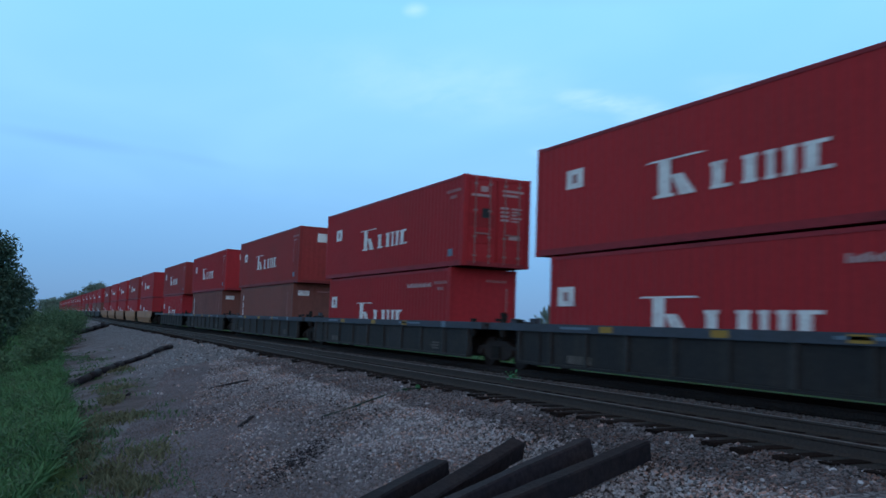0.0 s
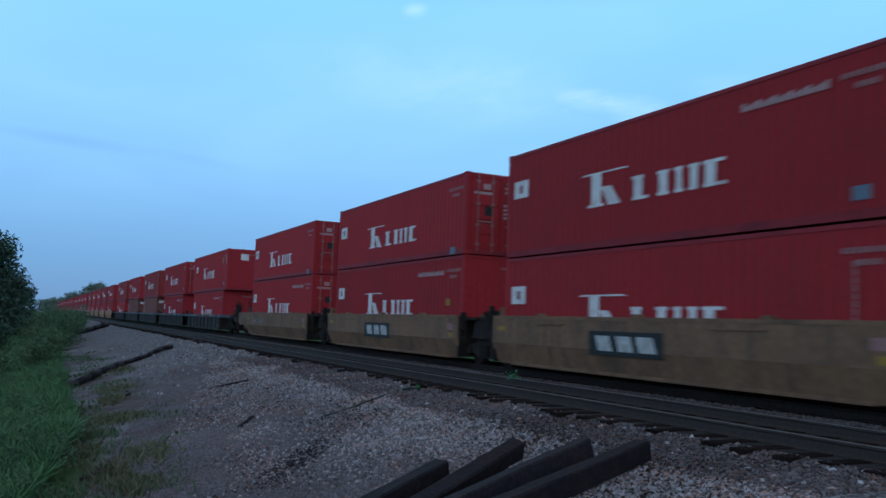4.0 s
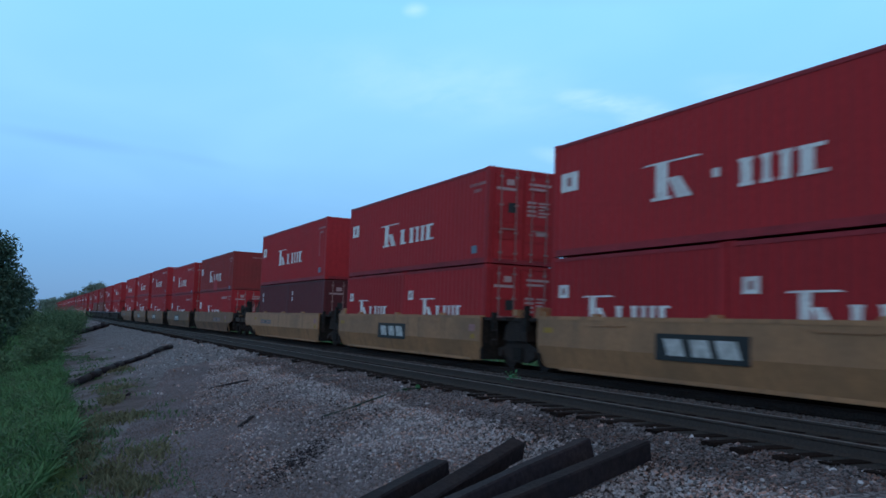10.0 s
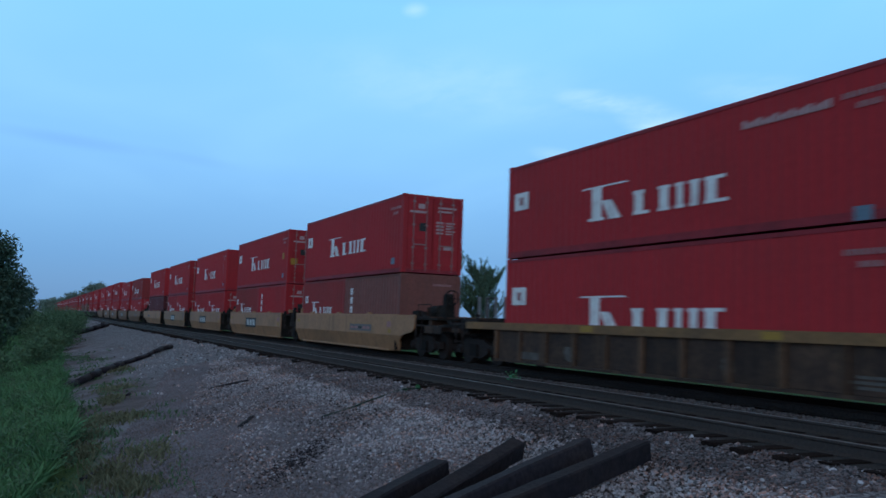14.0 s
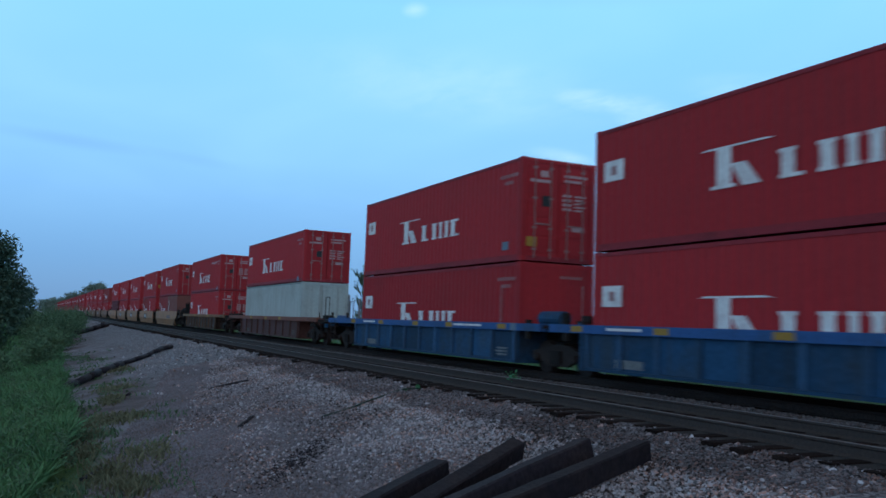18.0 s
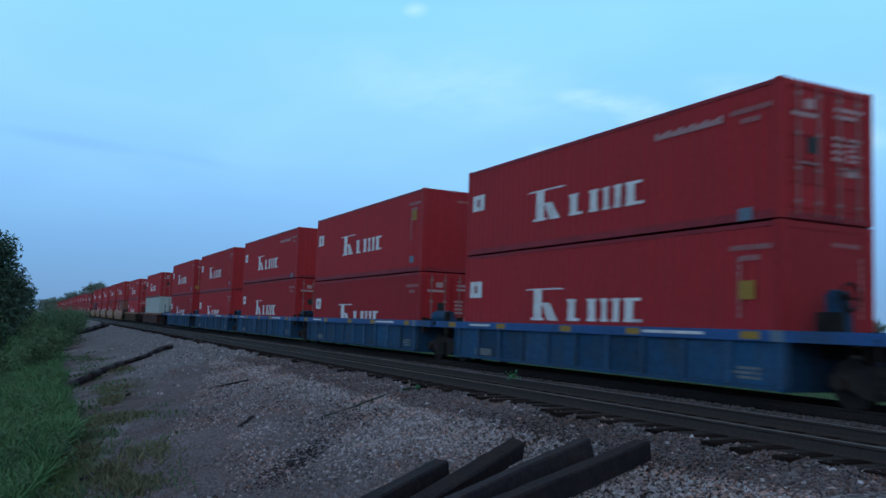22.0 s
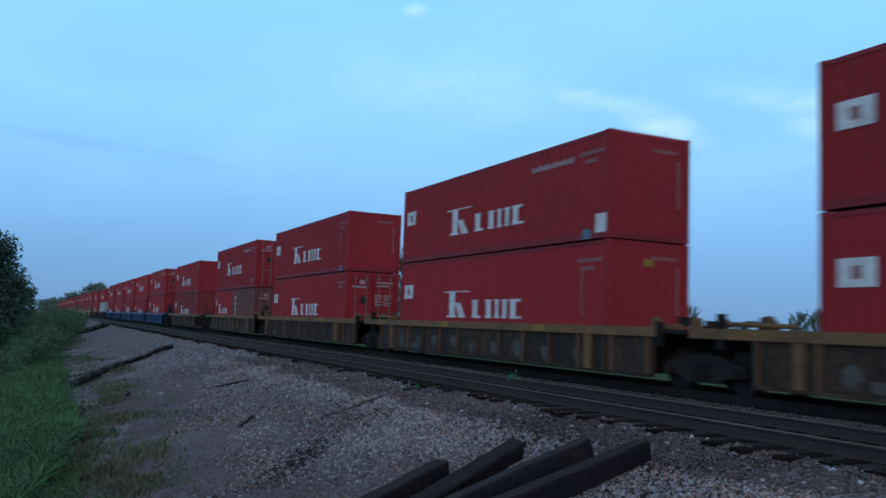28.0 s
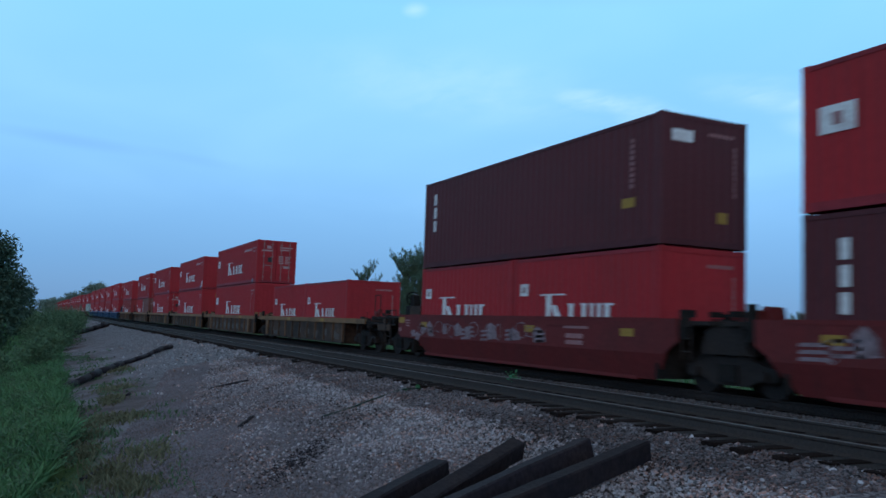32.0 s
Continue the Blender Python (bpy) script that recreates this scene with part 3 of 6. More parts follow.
def build_container(length, height, paint, doors, mark, far=False):
    P = PAINT[paint]
    hl = length / 2
    feet = {20: "twenty-foot", 40: "forty-foot", 45: "forty-five-foot"}[round(length / 0.3048)]
    what = f"{REDNAME[paint]} {feet} corrugated steel container" + (" with white side emblem" if mark else "") + (", rear doors" if doors else "")
    c = thing("shipping_container", what, "shipping container", "containers on the train")
    key = (length, height, paint)
    def shell():
        g = Geo()
        for sx in (-1, 1):
            corrugated(g, -hl + 0.16, hl - 0.16, 0.16, height - 0.10, sx * (CW / 2 - 0.004), -sx, True, 0.28 if not far else 0.56)
        corrugated(g, -CW / 2 + 0.15, CW / 2 - 0.15, 0.16, height - 0.10, hl - 0.01, -1, False, 0.25)
        g.box(-CW / 2 + 0.06, CW / 2 - 0.06, -hl + 0.06, hl - 0.06, 0.10, 0.16)
        return g.mesh("shell", P)
    part("shell", shared(("shell", far) + key, shell), P, c)
    def roof():
        g = Geo()
        g.box(-CW / 2 + 0.05, CW / 2 - 0.05, -hl + 0.08, hl - 0.08, height - 0.06, height - 0.025)
        for i in range(0 if far else round(length / 0.55)):
            y = -hl + 0.5 + i * 0.55
            if y < hl - 0.4:
                g.box(-CW / 2 + 0.15, CW / 2 - 0.15, y, y + 0.2, height - 0.025, height - 0.008)
        return g.mesh("roof", P)
    part("roof", shared(("roof", far) + key, roof), P, c)
    for sx in (-1, 1):
        part("bottom_rail", shared(("brail", sx) + key, lambda: Geo().box(sx * CW / 2 - 0.05 * (sx > 0), sx * CW / 2 + 0.05 * (sx < 0), -hl + 0.15, hl - 0.15, 0.006, 0.165).mesh("bottom_rail", DARK_RAIL[paint])), DARK_RAIL[paint], c, "lower rail darkened with grime and painted shade")
        part("top_rail", shared(("trail", sx) + key, lambda: Geo().box(sx * CW / 2 - 0.06 * (sx > 0), sx * CW / 2 + 0.06 * (sx < 0), -hl + 0.15, hl - 0.15, height - 0.105, height - 0.02).mesh("top_rail", DARK_RAIL[paint])), DARK_RAIL[paint], c)
        for sy in (-1, 1):
            part("corner_post", shared(("post", sx, sy) + key, lambda: Geo().box(min(sx * CW / 2, sx * (CW / 2 - 0.15)), max(sx * CW / 2, sx * (CW / 2 - 0.15)), min(sy * hl, sy * (hl - 0.165)), max(sy * hl, sy * (hl - 0.165)), 0.11, height - 0.11).mesh("corner_post", P)), P, c)
            if not far:
                for z in (0.0, height - 0.12):
                    part("corner_casting", shared(("cast", paint), lambda: Geo().box(-0.085, 0.085, -0.09, 0.09, 0, 0.12).mesh("corner_casting", P)), P, c, at=pose(sx * (CW / 2 - 0.083), sy * (hl - 0.088), z))
    for sy in (-1, 1):
        e0, e1 = sorted((sy * (hl - 0.005), sy * (hl - 0.09)))
        part("end_header", shared(("head", sy) + key, lambda: Geo().box(-CW / 2 + 0.15, CW / 2 - 0.15, e0, e1, height - 0.13, height - 0.008).mesh("end_header", P)), P, c)
        part("end_sill", shared(("esill", sy) + key, lambda: Geo().box(-CW / 2 + 0.15, CW / 2 - 0.15, e0, e1, 0.008, 0.14).mesh("end_sill", DARK_RAIL[paint])), DARK_RAIL[paint], c)
    if doors:
        for sx in (-1, 1):
            def door():
                g = Geo()
                x0, x1 = sorted((sx * 0.015, sx * (CW / 2 - 0.15)))
                g.box(x0, x1, -hl + 0.035, -hl + 0.07, 0.14, height - 0.13)
                return g.mesh("door", P)
            d = part("door", shared(("door", sx) + key, door), P, c)
            for i in range(5 if not far else 0):          # pressed panels between horizontal channels
                def panel():
                    x0, x1 = sorted((sx * 0.015, sx * (CW / 2 - 0.15)))
                    h = (height - 0.33) / 5
                    return Geo().box(x0 + 0.06, x1 - 0.06, -hl + 0.012, -hl + 0.036, 0.05, h - 0.04).mesh("door_panel", P)
                part("door_panel", shared(("dpanel", sx) + key, panel), P, d, at=pose(0, 0, 0.17 + i * (height - 0.33) / 5))
            if not far:
                for dx in (0.28, 0.80):
                    def rod():
                        g = Geo()
                        g.tube((sx * dx, -hl - 0.012, 0.08), (sx * dx, -hl - 0.012, height - 0.06), 0.02, k=6)
                        for z in (0.3, 0.9, height * 0.6, height - 0.3):
                            g.box(sx * dx - 0.06, sx * dx + 0.06, -hl - 0.03, -hl + 0.012, z, z + 0.06)
                        h0, h1 = sorted((sx * dx, sx * dx + 0.34 * (1 if dx < 0.5 else -1) * sx))
                        g.box(h0 - 0.02, h1 + 0.02, -hl - 0.035, -hl - 0.02, 1.02, 1.06)
                        return g.mesh("locking_rod", ROD)
                    part("locking_rod", shared(("rod", sx, dx) + key, rod), ROD, d, "rusty locking bar")
        def dtext():
            g = Geo()
            y = -hl - 0.004
            t = height
            g.box(-0.62, -0.36, y, y + 0.012, t - 0.52, t - 0.34)
            g.box(-0.95, -0.30, y, y + 0.012, t - 0.68, t - 0.60)
            for i in range(2):
                g.box(0.18, 0.95 - 0.2 * i, y, y + 0.012, t - 0.46 - 0.14 * i, t - 0.39 - 0.14 * i)
            for i in range(4):
                g.box(0.12, 0.42, y, y + 0.012, t - 1.02 - 0.13 * i, t - 0.95 - 0.13 * i)
            for i in range(5):
                g.box(0.52, 0.90 - 0.09 * (i % 3), y, y + 0.012, t - 1.01 - 0.10 * i, t - 0.96 - 0.10 * i)
            g.box(0.45, 0.85, y, y + 0.012, 0.9, 1.02)
            return g.mesh("door_lettering", PALE)
        tagged(part("door_lettering", shared(("dtext",) + key, dtext), PALE, c, "worn white lettering bars on the doors"), kind="stuff")
        if not far:
            part("sticker", shared(("dstick",) + key, lambda: Geo().box(-0.55, -0.28, -hl - 0.004, -hl + 0.014, height - 1.35, height - 1.05).mesh("sticker", BLACK)), BLACK, c, "dark square sticker")
    else:
        def endwall():
            g = Geo()
            corrugated(g, -CW / 2 + 0.15, CW / 2 - 0.15, 0.14, height - 0.12, -hl + 0.012, 1, False, 0.27, 0.012)
            return g.mesh("end_wall", P)
        part("end_wall", shared(("end",) + key, endwall), P, c)
        def etext():
            g = Geo()
            y = -hl + 0.004
            for i in range(7):
                g.box(0.10 + 0.11 * i, 0.17 + 0.11 * i, y, y + 0.006, height - 0.42, height - 0.34)
            for i in range(9):
                g.box(0.84, 0.895, y, y + 0.006, height - 0.7 - 0.13 * i, height - 0.59 - 0.13 * i)
            return g.mesh("end_lettering", FADED)
        if paint != "G" and not far:
            tagged(part("end_lettering", shared(("etext",) + key, etext), FADED, c, "faded lettering bars"), kind="stuff")
    if mark:
        for me in shared(("emblem", length, height, mark, far), lambda: emblem(length, height, 2 if mark == 2 else 1, far)):
            part("emblem_shape", me, WHITE, c)
        def placard():
            y = hl - (0.36 if length < 13 else 1.40)
            w = 0.72 if length > 7 else 0.42
            return Geo().box(-CW / 2 - 0.006, -CW / 2 - 0.002, y - w, y, height - (1.28 if length > 7 else 1.02), height - (0.80 if length > 7 else 0.70)).mesh("placard", WHITE)
        part("placard", shared(("placard", length, height), placard), WHITE, c, "white square placard")
        if not far:
            part("placard_sign", shared(("psign", length, height), lambda: Geo().box(-CW / 2 - 0.008, -CW / 2 - 0.006, hl - (0.36 if length < 13 else 1.40) - (0.46 if length > 7 else 0.28), hl - (0.36 if length < 13 else 1.40) - (0.26 if length > 7 else 0.14), height - (1.15 if length > 7 else 0.94), height - (0.93 if length > 7 else 0.78)).mesh("placard_sign", FADED)), FADED, c)
            def stext():
                g = Geo()
                x = -CW / 2 - 0.006
                for i in range(9 if length > 7 else 4):
                    g.box(x, x + 0.004, -hl + 0.22 + 0.115 * i, -hl + 0.30 + 0.115 * i, height - 0.52, height - 0.42)
                for i in range(3):
                    g.box(x, x + 0.004, -hl + 0.5 + 0.16 * i, -hl + 0.62 + 0.16 * i, height - 0.72, height - 0.62)
                return g.mesh("side_lettering", FADED)
            if length > 7:
                tagged(part("side_lettering", shared(("stext", length, height), stext), FADED, c, "small faded lettering bars"), kind="stuff")
            if mark == 3:
                def ltext():
                    g = Geo()
                    x = -CW / 2 - 0.006
                    for i in range(16):
                        g.box(x, x + 0.004, -hl + 1.45 + 0.125 * i, -hl + 1.55 + 0.125 * i, height - 0.60, height - 0.44 - 0.03 * (i % 3))
                    return g.mesh("long_lettering", PALE)
                tagged(part("long_lettering", shared(("ltext", length, height), ltext), PALE, c, "long line of pale lettering bars"), kind="stuff")
            elif not doors and length > 7:
                def column():
                    g = Geo()
                    x = -CW / 2 - 0.006
                    for i in range(9):
                        g.box(x, x + 0.004, -hl + 0.95, -hl + 1.015, height - 0.75 - 0.13 * i, height - 0.638 - 0.13 * i)
                    return g.mesh("lettering_column", FADED)
                tagged(part("lettering_column", shared(("column", length, height), column), FADED, c, "faded upright column of lettering bars"), kind="stuff")
            if length > 7:
                part("data_plate", shared(("plate", length, height), lambda: Geo().box(-CW / 2 - 0.006, -CW / 2 - 0.002, -hl + 0.68, -hl + 1.02, height - 2.58, height - 2.34).mesh("data_plate", PLATE)), PLATE, c, "small blue-grey plate")
    elif not far and paint in "MB" or paint == "R" and length < 7:
        n, w, h = (3, 0.19, 0.36) if length > 7 else ((2, 0.16, 0.2) if paint == "M" else (4, 0.26, 0.28))
        for i in range(n):
            part("upright_mark", shared(("upright", length, height, paint), lambda: Geo().box(-CW / 2 - 0.006, -CW / 2 - 0.002, hl - 0.75 - w, hl - 0.75, -h, 0).mesh("upright_mark", WHITE)), WHITE, c, at=pose(0, 0, height - 0.45 - i * (h + 0.09)))
        if length > 7:
            part("sticker", shared(("ysticker", length, height), lambda: Geo().box(-CW / 2 - 0.006, -CW / 2 - 0.002, -hl + 0.9, -hl + 1.35, height - 2.02, height - 1.8).mesh("sticker", YELLOW)), YELLOW, c, "yellow warning sticker")
            def mcolumn():
                g = Geo()
                for i in range(9):
                    g.box(-CW / 2 - 0.006, -CW / 2 - 0.002, -hl + 0.95, -hl + 1.06, height - 0.55 - 0.13 * i, height - 0.46 - 0.13 * i)
                return g.mesh("lettering_column", FADED)
            tagged(part("lettering_column", shared(("mcolumn", length, height), mcolumn), FADED, c, "faded upright column of lettering bars"), kind="stuff")
            part("end_mark", shared(("emark", length, height), lambda: Geo().box(-0.95, -0.35, -hl + 0.003, -hl + 0.008, height - 0.62, height - 0.36).mesh("end_mark", WHITE)), WHITE, c, "pale mark high on the end")
            part("sticker", shared(("ysticker2", length, height), lambda: Geo().box(0.35, 0.65, -hl + 0.003, -hl + 0.008, height - 2.35, height - 2.1).mesh("sticker", YELLOW)), YELLOW, c, "yellow warning sticker")
    if length > 13 and not doors:
        part("end_placard", shared(("eplac", length, height), lambda: Geo().box(-0.28, 0.26, -hl + 0.0, -hl + 0.006, height - 0.78, height - 0.34).mesh("end_placard", WHITE)), WHITE, c, "white square on the end wall")
    return c


PROTO = {}


def container(u_front, z, length, height, paint, doors, mark, far=False):
    key = (round(length, 2), round(height, 2), paint, doors, mark, far)
    if key not in PROTO:
        PROTO[key] = build_container(length, height, paint, doors, mark, far)
    c = copy_thing(PROTO[key], pose(0, 0, 0))
    TRAIN.append((c, FAR_X, u_front - length / 2, z))
    return c


def extra(c, length, height, spec):
    """Stickers and patches seen on one box only: side or end, two places across, two depths below the top, paint, label."""
    for face, a0, a1, d0, d1, m, label in spec:
        if face == "side":
            g = Geo().box(-CW / 2 - 0.011, -CW / 2 - 0.007, length / 2 - a1, length / 2 - a0, height - d1, height - d0)
        else:
            g = Geo().box(a0, a1, -length / 2 - 0.008, -length / 2 + 0.006, height - d1, height - d0)
        part("patch", g, m, c, label)


TWISTLOCK = Geo().tube((0, 0, -0.047), (0, 0, 0.02), 0.055, 0.05, 8).mesh("twistlock", UNDER)


def stack(c):
    """Twistlocks under the corners of an upper box."""
    for sx in (-1, 1):
        for sy in (-1, 1):
            part("twistlock", TWISTLOCK, UNDER, c, at=pose(sx * 1.13, sy * (L40 / 2 - 0.10), 0))
    return c


L45, L40, L20 = 13.716, 12.192, 6.058
EXTRA = {
    (-117, 1): [("end", -0.13, 0.23, 1.80, 2.05, YELLOW, "yellow sticker"), ("end", -0.04, 0.17, 0.31, 0.44, YELLOW, "small yellow sticker")],
    (-226, 1): [("end", -0.17, 0.19, 1.82, 2.09, YELLOW, "yellow sticker")],
    (-210, 1): [("end", -1.05, -0.72, 2.23, 2.50, YELLOW, "yellow sticker")],
    (-347, 1): [("side", 11.70, 12.12, 2.0, 2.45, WHITE, "torn white patch")],
    (-347, 0): [("end", -0.16, 0.12, 0.41, 0.59, YELLOW, "yellow sticker")],
    (-272, 0): [("side", 11.2, 11.59, 1.09, 1.44, YELLOW, "square yellow sticker")],
    (-19, 0): [("side", 11.0, 11.31, 1.37, 1.59, YELLOW, "square yellow sticker")],
    (-257, 1): [("side", 11.29, 11.65, 0.71, 1.08, YELLOW, "yellow lettering patch")],
    (19, 1): [("side", 13.25, 13.6, 0.56, 1.10, FADED, "pale swoosh mark"), ("side", 12.1, 12.4, 0.60, 1.00, YELLOW, "yellow lettering column"), ("end", 0.75, 0.92, 0.90, 1.89, YELLOW, "yellow lettering column")],
    (-133, 1): [("side", 11.1, 11.5, 1.21, 1.57, YELLOW, "yellow sticker"), ("end", -1.05, -0.70, 1.55, 1.88, YELLOW, "yellow door sticker")],
    (-65, 1): [("side", 5.7, 7.0, 1.80, 2.55, PAINT["R"], "fresh bright red repair patch")],
}

TRAIN = []      # (thing, x, place along the train, z)

# ---- wagons ----
HALF = 1.485    # half the width over the side sills


def wheelset_mesh():
    """Two flanged wheels on their axle, turning about the origin."""
    g = Geo().tube((-0.78, 0, 0), (0.78, 0, 0), 0.08, k=8)
    for sx in (-1, 1):
        g.tube((sx * 0.69, 0, 0), (sx * 0.82, 0, 0), 0.42, k=20)
        g.tube((sx * 0.66, 0, 0), (sx * 0.69, 0, 0), 0.45, k=20)
        g.tube((sx * 0.82, 0, 0), (sx * 0.86, 0, 0), 0.16, k=12)
        for j in range(3):
            c, d = math.cos(j * 2.094), math.sin(j * 2.094)
            g.tube((sx * 0.82, c * 0.28, d * 0.28), (sx * 0.828, c * 0.28, d * 0.28), 0.05, k=6)
    return g.mesh("wheelset", STEEL)


WHEELSET = wheelset_mesh()
SPIN = []       # wheelsets that roll, with their place on the truck
FRAME_POLY = [(-1.15, 0.36), (-0.95, 0.30), (-0.75, 0.34), (-0.42, 0.20), (0.42, 0.20), (0.75, 0.34), (0.95, 0.30), (1.15, 0.36), (1.15, 0.56), (0.8, 0.62), (0.45, 0.74), (-0.45, 0.74), (-0.8, 0.62), (-1.15, 0.56)]
SIDEFRAME = Geo().prism(FRAME_POLY, -0.07, 0.07).mesh("sideframe", STEEL)
SPRING = Geo().prism([(-0.22, 0.26), (0.22, 0.26), (0.22, 0.58), (0.16, 0.60), (-0.16, 0.60), (-0.22, 0.58)], -0.12, 0.10).mesh("spring_nest", UNDER)
BOLSTER = Geo().box(-1.0, 1.0, -0.18, 0.18, 0.48, 0.80).mesh("bolster", UNDER)
BEARING = Geo().tube((-0.10, 0, 0.42), (0.0, 0, 0.42), 0.10, k=10).mesh("bearing_cap", STEEL)


def add_truck(parent, y, far=False):
    t = part("truck", BOLSTER, UNDER, parent, "two-axle steel truck", at=pose(0, y, 0))
    for sx in (-1, 1):
        part("sideframe", SIDEFRAME, STEEL, t, at=pose(sx * 1.0, 0, 0))
        part("spring_nest", SPRING, UNDER, t, at=pose(sx * 1.03, 0, 0, 0, 0, 180 if sx > 0 else 0))
    for dy in (-0.88, 0.88):
        ws = part("wheelset", WHEELSET, STEEL, t, at=pose(0, dy, 0.42))
        if not far:
            SPIN.append((ws, dy))
        for sx in (-1, 1):
            part("bearing_cap", BEARING, STEEL, t, at=pose(sx * 1.08, dy, 0, 0, 0, 180 if sx > 0 else 0))


def brake_wheel(sy):
    """A hand wheel facing along the wagon: rim, hub and four spokes round the origin."""
    def make():
        g = Geo()
        for k in range(20):         # the rim
            a = k * math.pi / 10
            for j in range(6):
                c = 0.24 + 0.024 * math.cos(j * math.pi / 3)
                g.v.append((c * math.cos(a), 0.024 * math.sin(j * math.pi / 3), c * math.sin(a)))
        for k in range(20):
            for j in range(6):
                n, m = (k + 1) % 20, (j + 1) % 6
                g.f.append((k * 6 + j, k * 6 + m, n * 6 + m, n * 6 + j))
        g.tube((-0.23, 0, 0.05), (0.23, 0, -0.05), 0.018, k=6)
        g.tube((0.05, 0, 0.23), (-0.05, 0, -0.23), 0.018, k=6)
        g.tube((0, 0, 0), (0, sy * 0.16, 0), 0.05, k=8)
        return g.mesh("brake_wheel", UNDER)
    return shared(("brake_wheel", sy), make)


def cut(poly, z, keep):
    """The part of a (y, z) polygon above (1) or below (-1) a height."""
    out = []
    for (y0, z0), (y1, z1) in zip(poly, poly[1:] + poly[:1]):
        if (z0 - z) * keep >= 0:
            out.append((y0, z0))
        if (z0 - z) * (z1 - z) < 0:
            t = (z - z0) / (z1 - z0)
            out.append((y0 + (y1 - y0) * t, z))
    return out


def build_unit(style, lr, lf, well_r, well_f, free_r, free_f, far=False, posts=()):
    """One well of an articulated wagon. y runs to the front; joints at -lr and lf; the load sits from -well_r to well_f."""
    smooth = style in ("tan", "dusky", "maroon")
    names = {"tan": "tan painted", "dusky": "dirty tan painted", "maroon": "maroon painted", "blue": "blue ribbed", "brown": "weathered ochre-topped brown", "dark": "dark slate ribbed", "rust": "rust-red ribbed"}
    w = thing("well_wagon", f"{names[style]} steel container well wagon on rails", "railway wagon", f"{style} wagons")
    S, F = SILL[style], FLANGE[style]
    top, bot = (1.45, 0.17) if smooth else (1.27, 0.245)
    for sx in (-1, 1):
        if smooth:
            a, b = -well_r - 0.20, well_f + 0.20
            poly = [(a, bot + 0.10), (a + 0.25, bot), (b - 0.25, bot), (b, bot + 0.10)]
            if free_f:
                poly = poly[:2] + [(b - 0.15, bot), (b + 0.30, 0.36), (b + 0.55, 0.62), (b + 0.95, 0.72), (b + 1.75, 0.66), (b + 2.05, 0.80), (b + 2.18, 1.19), (b + 2.05, top)]
                if style == "maroon":
                    poly = poly[:2] + [(b - 1.05, bot), (b - 0.80, 0.36), (b - 0.45, 0.60), (b - 0.10, 0.66), (b + 0.90, 0.68), (b + 1.10, 0.80), (b + 1.12, top)]
            elif style == "maroon":     # the side arches over the shared truck
                poly = poly[:2] + [(b - 0.25, bot), (b + 0.05, 0.42), (b + 0.32, 0.80), (b + 0.62, 0.98), (b + 0.62, top)]
            else:
                poly += [(b, top)]
            if free_r:
                poly = [(a - 1.50, 0.86), (a - 0.80, 0.76), (a - 0.38, 0.58), (a - 0.25, 0.30), (a - 0.10, bot)] + poly[2:]
                poly += [(a - 1.80, top), (a - 1.72, 0.98)]
            elif style == "maroon":
                poly = [(a - 0.62, 0.98), (a - 0.32, 0.80), (a - 0.05, 0.42), (a + 0.25, bot)] + poly[2:] + [(a - 0.62, top)]
            else:
                poly += [(a, top)]
            side = part("side_sill", Geo().prism(cut(poly, 0.72, 1), min(sx * HALF, sx * (HALF - 0.05)), max(sx * HALF, sx * (HALF - 0.05))), S, w, "painted steel side sill")
            low = Geo().prism(cut(poly, 0.72, -1), min(sx * HALF, sx * (HALF - 0.05)), max(sx * HALF, sx * (HALF - 0.05)))
            low.v = [(x - sx * (0.72 - z) * 0.32, y, z) for x, y, z in low.v]
            part("lower_sill", low, S, side, "lower sill bent inward, dirty")
            part("top_chord", Geo().box(min(sx * (HALF + 0.012), sx * (HALF - 0.16)), max(sx * (HALF + 0.012), sx * (HALF - 0.16)), a + 0.02, b - 0.02, top - 0.07, top + 0.012), S, side)
            part("bottom_chord", Geo().box(min(sx * (HALF - 0.16), sx * (HALF - 0.36)), max(sx * (HALF - 0.16), sx * (HALF - 0.36)), a + 0.8, b - 0.8, bot - 0.03, bot + 0.05), S, side)
            if sx < 0 and not far:
                for q in (0.22, 0.72):
                    y = a + (b - a) * q
                    part("grab_rail", Geo().box(-HALF - 0.05, -HALF - 0.03, y, y + 1.3, top - 0.20, top - 0.18).box(-HALF - 0.05, -HALF, y, y + 0.03, top - 0.2, top - 0.18).box(-HALF - 0.05, -HALF, y + 1.27, y + 1.3, top - 0.2, top - 0.18), S, side)
        else:
            a, b = (-lr + (1.4 if style == "blue" else 1.05) if not free_r else -well_r - 0.35), (lf - 1.62 if not free_f else well_f + 0.25)
            near, ahead = (0.92, 0.09) if style == "brown" else (0.22, 0.22)
            fa, fb = -lr + (near if not free_r else 0.9), lf - (ahead if not free_f else 1.95 if style == "brown" else 0.9)
            side = part("side_sill", Geo().prism([(a + 0.1, bot), (b - 0.1, bot), (b, bot + 0.12), (b, top - 0.2), (a, top - 0.2), (a, bot + 0.12)], min(sx * (HALF - 0.10), sx * (HALF - 0.14)), max(sx * (HALF - 0.10), sx * (HALF - 0.14))), S, w, "ribbed steel side")
            part("top_flange", Geo().box(min(sx * HALF, sx * (HALF - 0.22)), max(sx * HALF, sx * (HALF - 0.22)), fa, fb, top - 0.20, top), F, side)
            part("bottom_flange", Geo().box(min(sx * (HALF - 0.02), sx * (HALF - 0.2)), max(sx * (HALF - 0.02), sx * (HALF - 0.2)), a + 0.1, b - 0.1, bot - 0.03, bot + 0.035), S, side)
